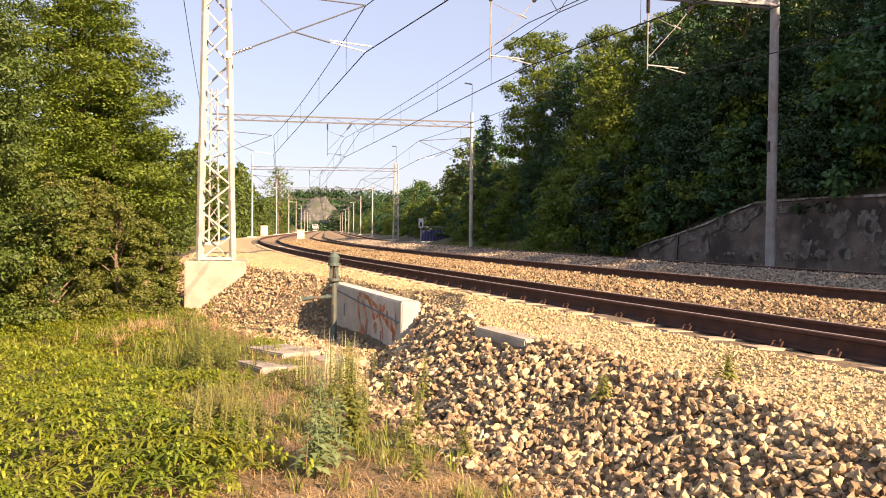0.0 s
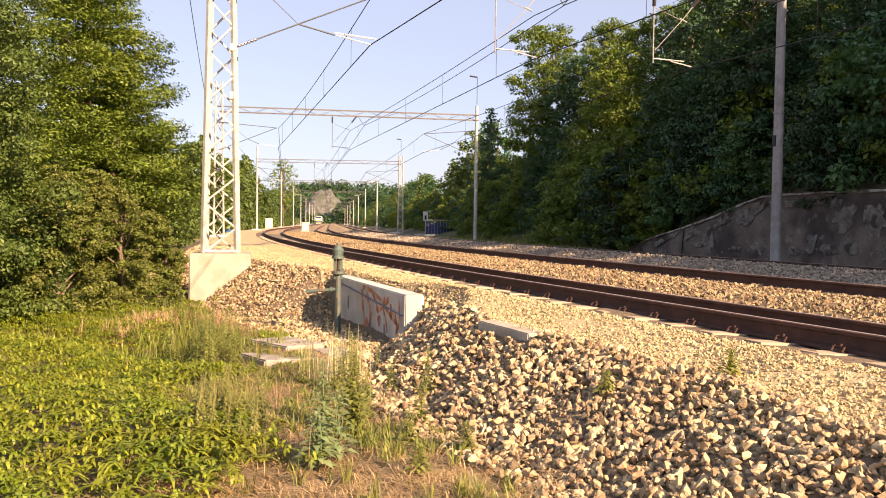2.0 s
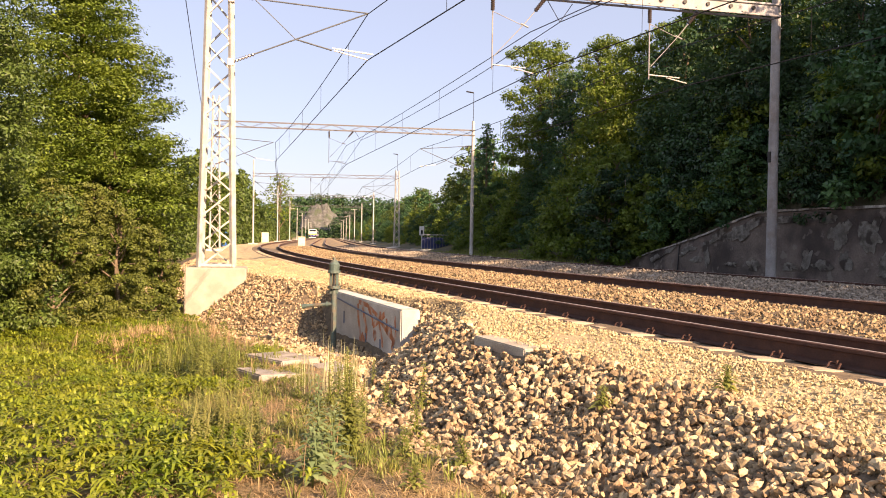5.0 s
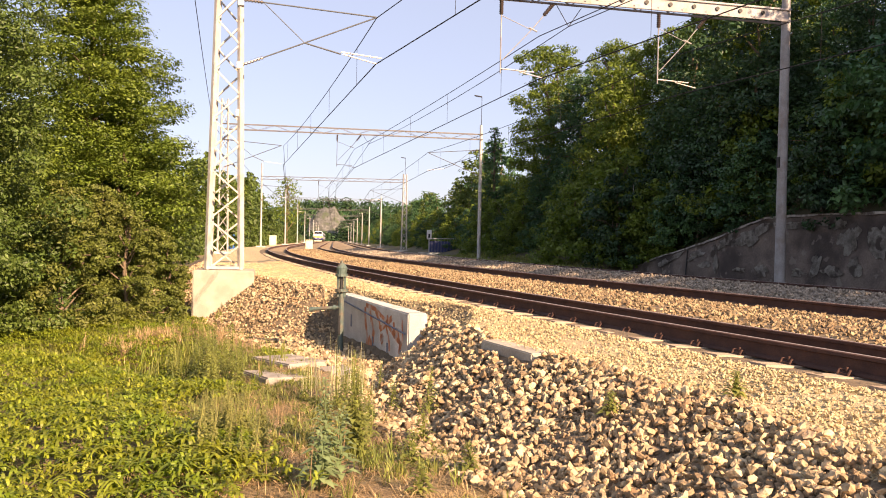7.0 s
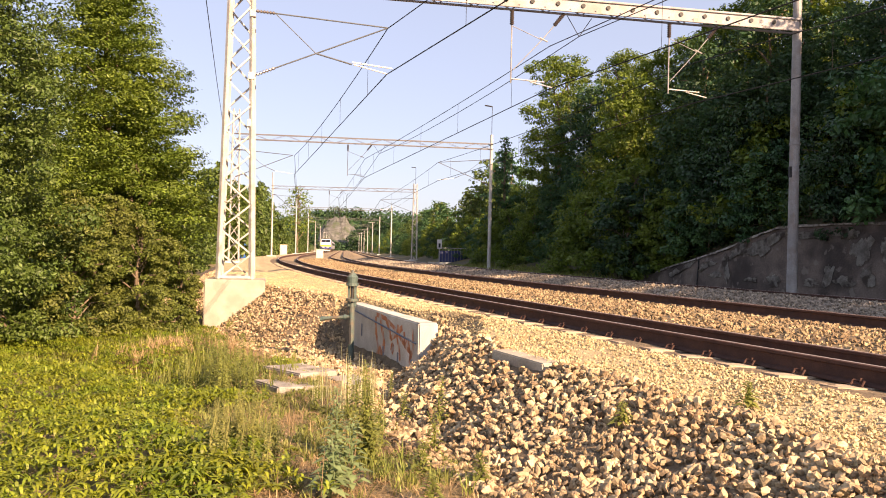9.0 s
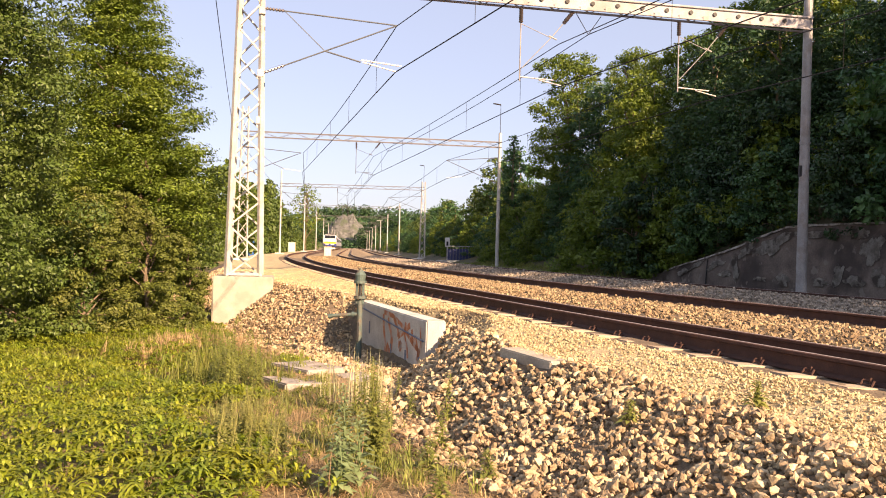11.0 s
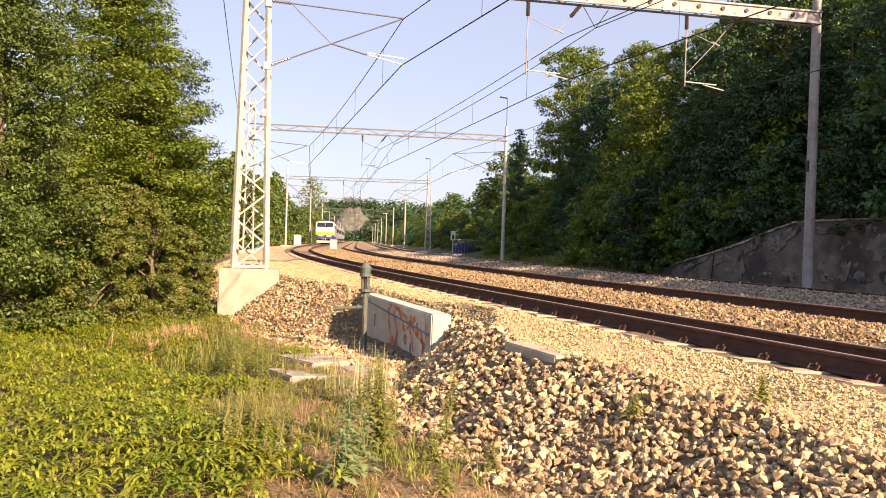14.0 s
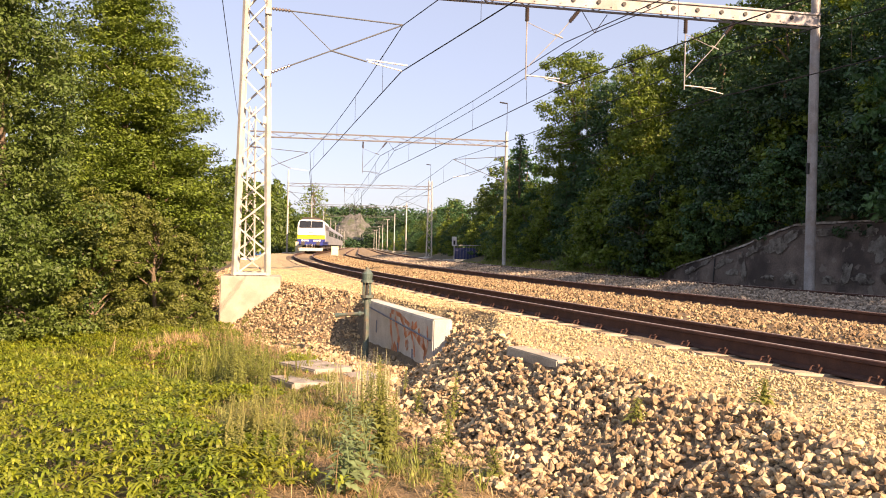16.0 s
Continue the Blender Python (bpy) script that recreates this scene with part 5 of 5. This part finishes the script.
# ---- small things beside the tracks ----


def build_small():
    # pale marker block between the tracks and cabinet beside the shoulder
    for s, n, w, h, lab in ((82.0, 3.75, 0.75, 0.9, "cream-painted concrete marker box between the tracks"), (127.0, -3.2, 1.1, 1.55, "cream-coloured trackside equipment cabinet")):
        z = float(ground_z(s, n))
        e = empty("trackside_cabinet", in_plan(s, n, z), lab, "cabinet")
        part("body", box(B(), -w / 2, -w / 3, -0.1, w / 2, w / 3, h, 0.03), M["cream"], e)
        part("lid", box(B(), -w / 2 - 0.04, -w / 3 - 0.04, h, w / 2 + 0.04, w / 3 + 0.04, h + 0.07, 0.02), M["cream"], e)
        part("door", box(B(), -w / 2 + 0.08, -w / 3 - 0.02, 0.1, w / 2 - 0.08, -w / 3, h - 0.08, 0.008), M["cream"], e)
    # signal board
    s, n = 66.0, 14.3
    z = float(ground_z(s, n))
    e = empty("signal_board", in_plan(s, n, z), "white signal board with a dark centre on a thin post", "signal")
    part("post", rod(B(), (0, 0, 0), (0, 0, 1.6), 0.05), M["galv"], e)
    part("board", box(B(), -0.22, -0.05, 1.5, 0.22, 0.03, 2.35, 0.03), M["white_steel"], e)
    part("dark_field", box(B(), -0.09, -0.07, 1.62, 0.09, -0.045, 2.0, 0.01), M["black"], e)
    # blue railing with lettering bars, on a low plinth
    s, n = 69.0, 16.0
    e = empty("blue_barrier", in_plan(s, n, -0.35), "dark blue metal barrier on a low concrete plinth", "barrier")
    part("plinth", box(B(), -2.2, -0.3, -0.3, 2.6, 0.3, 0.16, 0.02), M["concrete"], e)
    part("panel", box(B(), -1.2, -0.03, 0.2, 1.4, 0.03, 1.25, 0.01), M["dark_blue"], e)
    bm = B()
    rod(bm, (-1.25, 0, 1.5), (1.45, 0, 1.5), 0.03)
    part("top_rail", bm, M["galv"], e)
    for i in range(10):
        part("bar", rod(B(), (-1.2 + 0.29 * i, -0.04, 0.16), (-1.2 + 0.29 * i, -0.04, 1.5), 0.018, seg=6), M["steel"], e)
    # blue tank beside the far path
    p = trk(96.0, -6.0)
    g = float(ground_z(96.0, -6.0))
    e = empty("water_tank", Matrix.Translation((p.x, p.y, g)), "blue plastic water tank standing beside the path", "tank")
    part("body", rod(B(), (0, 0, 0), (0, 0, 2.2), 0.55, 0.55, 20), M["blue_barrel"], e)
    for z in (0.5, 1.1, 1.7, 2.15):
        part("hoop", rod(B(), (0, 0, z), (0, 0, z + 0.06), 0.575, 0.575, 20), M["blue_barrel"], e)
    # low concrete plinths below the far bank
    for s, n, l in ((50.0, 13.6, 1.6), (88.0, 13.9, 1.8)):
        e = empty("concrete_plinth", in_plan(s, n, float(ground_z(s, n))), "low pale concrete plinth beside the track", "plinth")
        part("block", box(B(), -0.5, -l, -0.2, 0.5, l, 0.14, 0.03), M["concrete"], e)


build_small()


# ---- the train ----


def body_shell(bm, profile, y0, y1):
    a = [bm.verts.new((x, y0, z)) for x, z in profile]
    b = [bm.verts.new((x, y1, z)) for x, z in profile]
    k = len(profile)
    for i in range(k):
        bm.faces.new((a[i], a[(i + 1) % k], b[(i + 1) % k], b[i]))
    bm.faces.new(a[::-1])
    bm.faces.new(b)
    bmesh.ops.recalc_face_normals(bm, faces=bm.faces)
    return bm


def band(bm, x, z0, z1, y0, y1):
    return body_shell(bm, [(-x, z0), (x, z0), (x, z1), (-x, z1)], y0, y1)


def bogie(thing, y, wheels=2):
    bm = B()
    box(bm, -1.15, y - 1.9, 0.35, 1.15, y + 1.9, 0.75, 0.05)
    part("bogie_frame", bm, M["loco_grey"], thing)
    for dy in (-1.2, 1.2):
        bm = B()
        for x in (-0.76, 0.76):
            rod(bm, (x - 0.07, y + dy, 0.48), (x + 0.07, y + dy, 0.48), 0.48, 0.48, 20)
        rod(bm, (-0.8, y + dy, 0.48), (0.8, y + dy, 0.48), 0.08)
        part("wheelset", bm, M["loco_grey"], thing)


def build_loco():
    t = empty("diesel_locomotive", Matrix(), "white, yellow and blue diesel locomotive with a wide windscreen", "locomotive")
    L = 16.2
    hw = 1.56
    # raked cab: the face leans in above the belt
    part("underframe", box(B(), -1.42, 0.15, 0.85, 1.42, L - 0.15, 1.25, 0.04), M["loco_blue"], t, "blue underframe")
    lower = body_shell(B(), [(-hw, 1.2), (hw, 1.2), (hw, 1.56), (-hw, 1.56)], 0.05, L)
    part("lower_body", lower, M["loco_blue"], t, "blue lower body band")
    part("yellow_stripe", body_shell(B(), [(-hw - 0.004, 1.562), (hw + 0.004, 1.562), (hw + 0.004, 2.02), (-hw - 0.004, 2.02)], 0.03, L), M["loco_yellow"], t, "yellow waist stripe")
    up = body_shell(B(), [(-hw, 2.022), (hw, 2.022), (hw, 2.75), (hw - 0.03, 3.4), (hw - 0.16, 3.7), (hw - 0.5, 3.84), (-hw + 0.5, 3.84), (-hw + 0.16, 3.7), (-hw + 0.03, 3.4), (-hw, 2.75)], 0.0, L)
    for v in up.verts:
        if v.co.y < 0.1 and v.co.z > 2.8:
            v.co.y += (v.co.z - 2.8) * 0.35
        if v.co.y < 0.1 and v.co.z < 2.8:
            v.co.y -= 0.08
    part("upper_body", up, M["loco_white"], t, "white upper body and raked cab front")
    part("roof", box(B(), -1.12, 0.4, 3.78, 1.12, L - 0.4, 4.1, 0.12), M["loco_grey"], t, "grey roof with vents")
    for x0, x1 in ((-1.38, -0.025), (0.025, 1.38)):
        bm = B()
        v = [bm.verts.new(p) for p in ((x0, 0.04, 2.88), (x1, 0.04, 2.88), (x1 - 0.05 * (x1 > 1), 0.32, 3.66), (x0 + 0.05 * (x0 < -1), 0.32, 3.66))]
        bm.faces.new(v)
        r = bmesh.ops.extrude_face_region(bm, geom=bm.faces[:])
        for e in r["geom"]:
            if isinstance(e, bmesh.types.BMVert):
                e.co.y -= 0.09
        bmesh.ops.recalc_face_normals(bm, faces=bm.faces)
        part("windscreen", bm, M["glass"], t, "dark windscreen")
    part("wiper", rod(B(), (-0.6, -0.05, 2.9), (-0.4, 0.06, 3.3), 0.015, seg=5), M["black"], t)
    for x in (-1.0, 1.0):
        part("headlight", rod(B(), (x, -0.02, 1.38), (x, 0.07, 1.38), 0.12, 0.13, 16), M["lens"], t, "round headlight")
    part("headlight", rod(B(), (0, 0.2, 3.74), (0, 0.45, 3.74), 0.12, 0.13, 16), M["lens"], t, "round headlight")
    part("buffer_beam", box(B(), -1.4, -0.1, 0.82, 1.4, 0.16, 1.22, 0.03), M["loco_blue"], t)
    for x in (-0.875, 0.875):
        bm = B()
        rod(bm, (x, -0.1, 1.04), (x, -0.58, 1.04), 0.11, 0.09, 12)
        rod(bm, (x, -0.58, 1.04), (x, -0.63, 1.04), 0.23, 0.23, 18)
        part("buffer", bm, M["loco_grey"], t)
    for x in (-0.55, 0.55):
        part("white_panel", box(B(), x - 0.3, -0.012, 1.28, x + 0.3, 0.045, 1.46, 0.005), M["loco_white"], t, "white panel on the blue front")
    part("number_bar", box(B(), -0.28, -0.1, 2.32, 0.28, -0.078, 2.42, 0.0), M["loco_blue"], t, "small dark bar")
    part("coupling", box(B(), -0.12, -0.5, 0.75, 0.12, -0.1, 1.0, 0.03), M["loco_grey"], t)
    part("snow_plough", body_shell(B(), [(-1.35, 0.16), (1.35, 0.16), (1.4, 0.52), (-1.4, 0.52)], -0.1, 0.05), M["cream"], t, "pale cream step and rail guard")
    bm = B()
    for x in (-0.45, 0.45, 0.15, -0.2):
        rod(bm, (x, -0.12, 0.55), (x, -0.16, 0.95), 0.035, seg=6)
    part("brake_hoses", bm, M["white_steel"], t)
    for sx in (-1, 1):
        for y in (3.5, 5.2, 6.9, 8.6, 10.3, 12):
            part("side_grille", box(B(), sx * 1.56 - 0.012, y, 2.7, sx * 1.56 + 0.012, y + 1.1, 3.25, 0), M["loco_grey"], t)
        part("side_window", box(B(), sx * 1.55 - 0.02, 0.9, 2.75, sx * 1.55 + 0.02, 1.75, 3.35, 0), M["glass"], t)
        part("handrail", rod(B(), (sx * 1.58, 2.1, 1.3), (sx * 1.58, 2.1, 2.6), 0.02, seg=6), M["white_steel"], t)
        part("side_panel", box(B(), sx * 1.56 - 0.006, 2.2, 1.3, sx * 1.56 + 0.006, L - 0.3, 3.35, 0), M["coach"], t, "grey body side")
        part("cab_side", box(B(), sx * 1.56 - 0.007, 0.35, 1.3, sx * 1.56 + 0.007, 2.18, 2.72, 0), M["loco_blue"], t, "dark blue cab side")
    part("fuel_tank", box(B(), -1.2, 6.0, 0.35, 1.2, 10.2, 0.9, 0.08), M["loco_grey"], t)
    bogie(t, 3.6)
    bogie(t, L - 3.6)
    return t, L + 0.6


def build_coach():
    t = empty("passenger_coach", Matrix(), "pale grey passenger coach with dark windows", "railway coach", "coaches of the train")
    L, hw = 24.0, 1.43
    part("lower_body", body_shell(B(), [(-hw, 0.95), (hw, 0.95), (hw, 2.0), (-hw, 2.0)], 0.0, L), M["coach"], t, "grey lower side")
    part("upper_body", body_shell(B(), [(-hw, 2.004), (hw, 2.004), (hw, 3.1), (hw - 0.12, 3.5), (hw - 0.55, 3.85), (0, 4.02), (-hw + 0.55, 3.85), (-hw + 0.12, 3.5), (-hw, 3.1)], 0.0, L), M["coach"], t, "pale grey upper side and roof")
    for sx in (-1, 1):
        for i in range(10):
            y = 2.2 + i * 2.0
            part("window", box(B(), sx * hw - 0.015, y, 2.15, sx * hw + 0.015, y + 1.4, 2.98, 0), M["glass"], t)
        for y in (0.45, L - 1.25):
            part("door", box(B(), sx * hw - 0.02, y, 1.0, sx * hw + 0.02, y + 0.8, 3.0, 0), M["coach"], t)
    part("gangway", box(B(), -0.6, -0.35, 1.1, 0.6, 0.0, 3.3, 0.05), M["black"], t)
    part("underbody", box(B(), -1.1, 6.0, 0.45, 1.1, 18.0, 0.95, 0.05), M["loco_grey"], t)
    bogie(t, 2.8)
    bogie(t, L - 2.8)
    return t, L + 0.7


LOCO, LOCO_L = build_loco()
COACH, COACH_L = build_coach()
COACHES = [COACH] + [copy_thing(COACH, Matrix()) for _ in range(3)]
SPEED, S_END = 22.39, 89.65


def motions():
    """The train runs towards the camera along the near track at an even speed."""
    offset = 0.0
    for thing, length in [(LOCO, LOCO_L)] + [(c, COACH_L) for c in COACHES]:
        rows = []
        for k in range(33):
            t = k * 0.5
            s = S_END + SPEED * (16.0 - t) + offset
            low = cant_at(s + length / 2)
            tilt = math.degrees(math.atan(low / 1.507))
            front, back = trk(s + 2.5, 0.87, -low / 2), trk(s + length - 2.5, 0.87, -low / 2)
            d = (back - front).normalized()
            p = front - d * 2.5
            rows.append((t, Matrix.Translation(p) @ pose(0, 0, 0, 0, tilt, math.degrees(math.atan2(-d.x, d.y)))))
        walk(thing, rows)
        offset += length


motions()
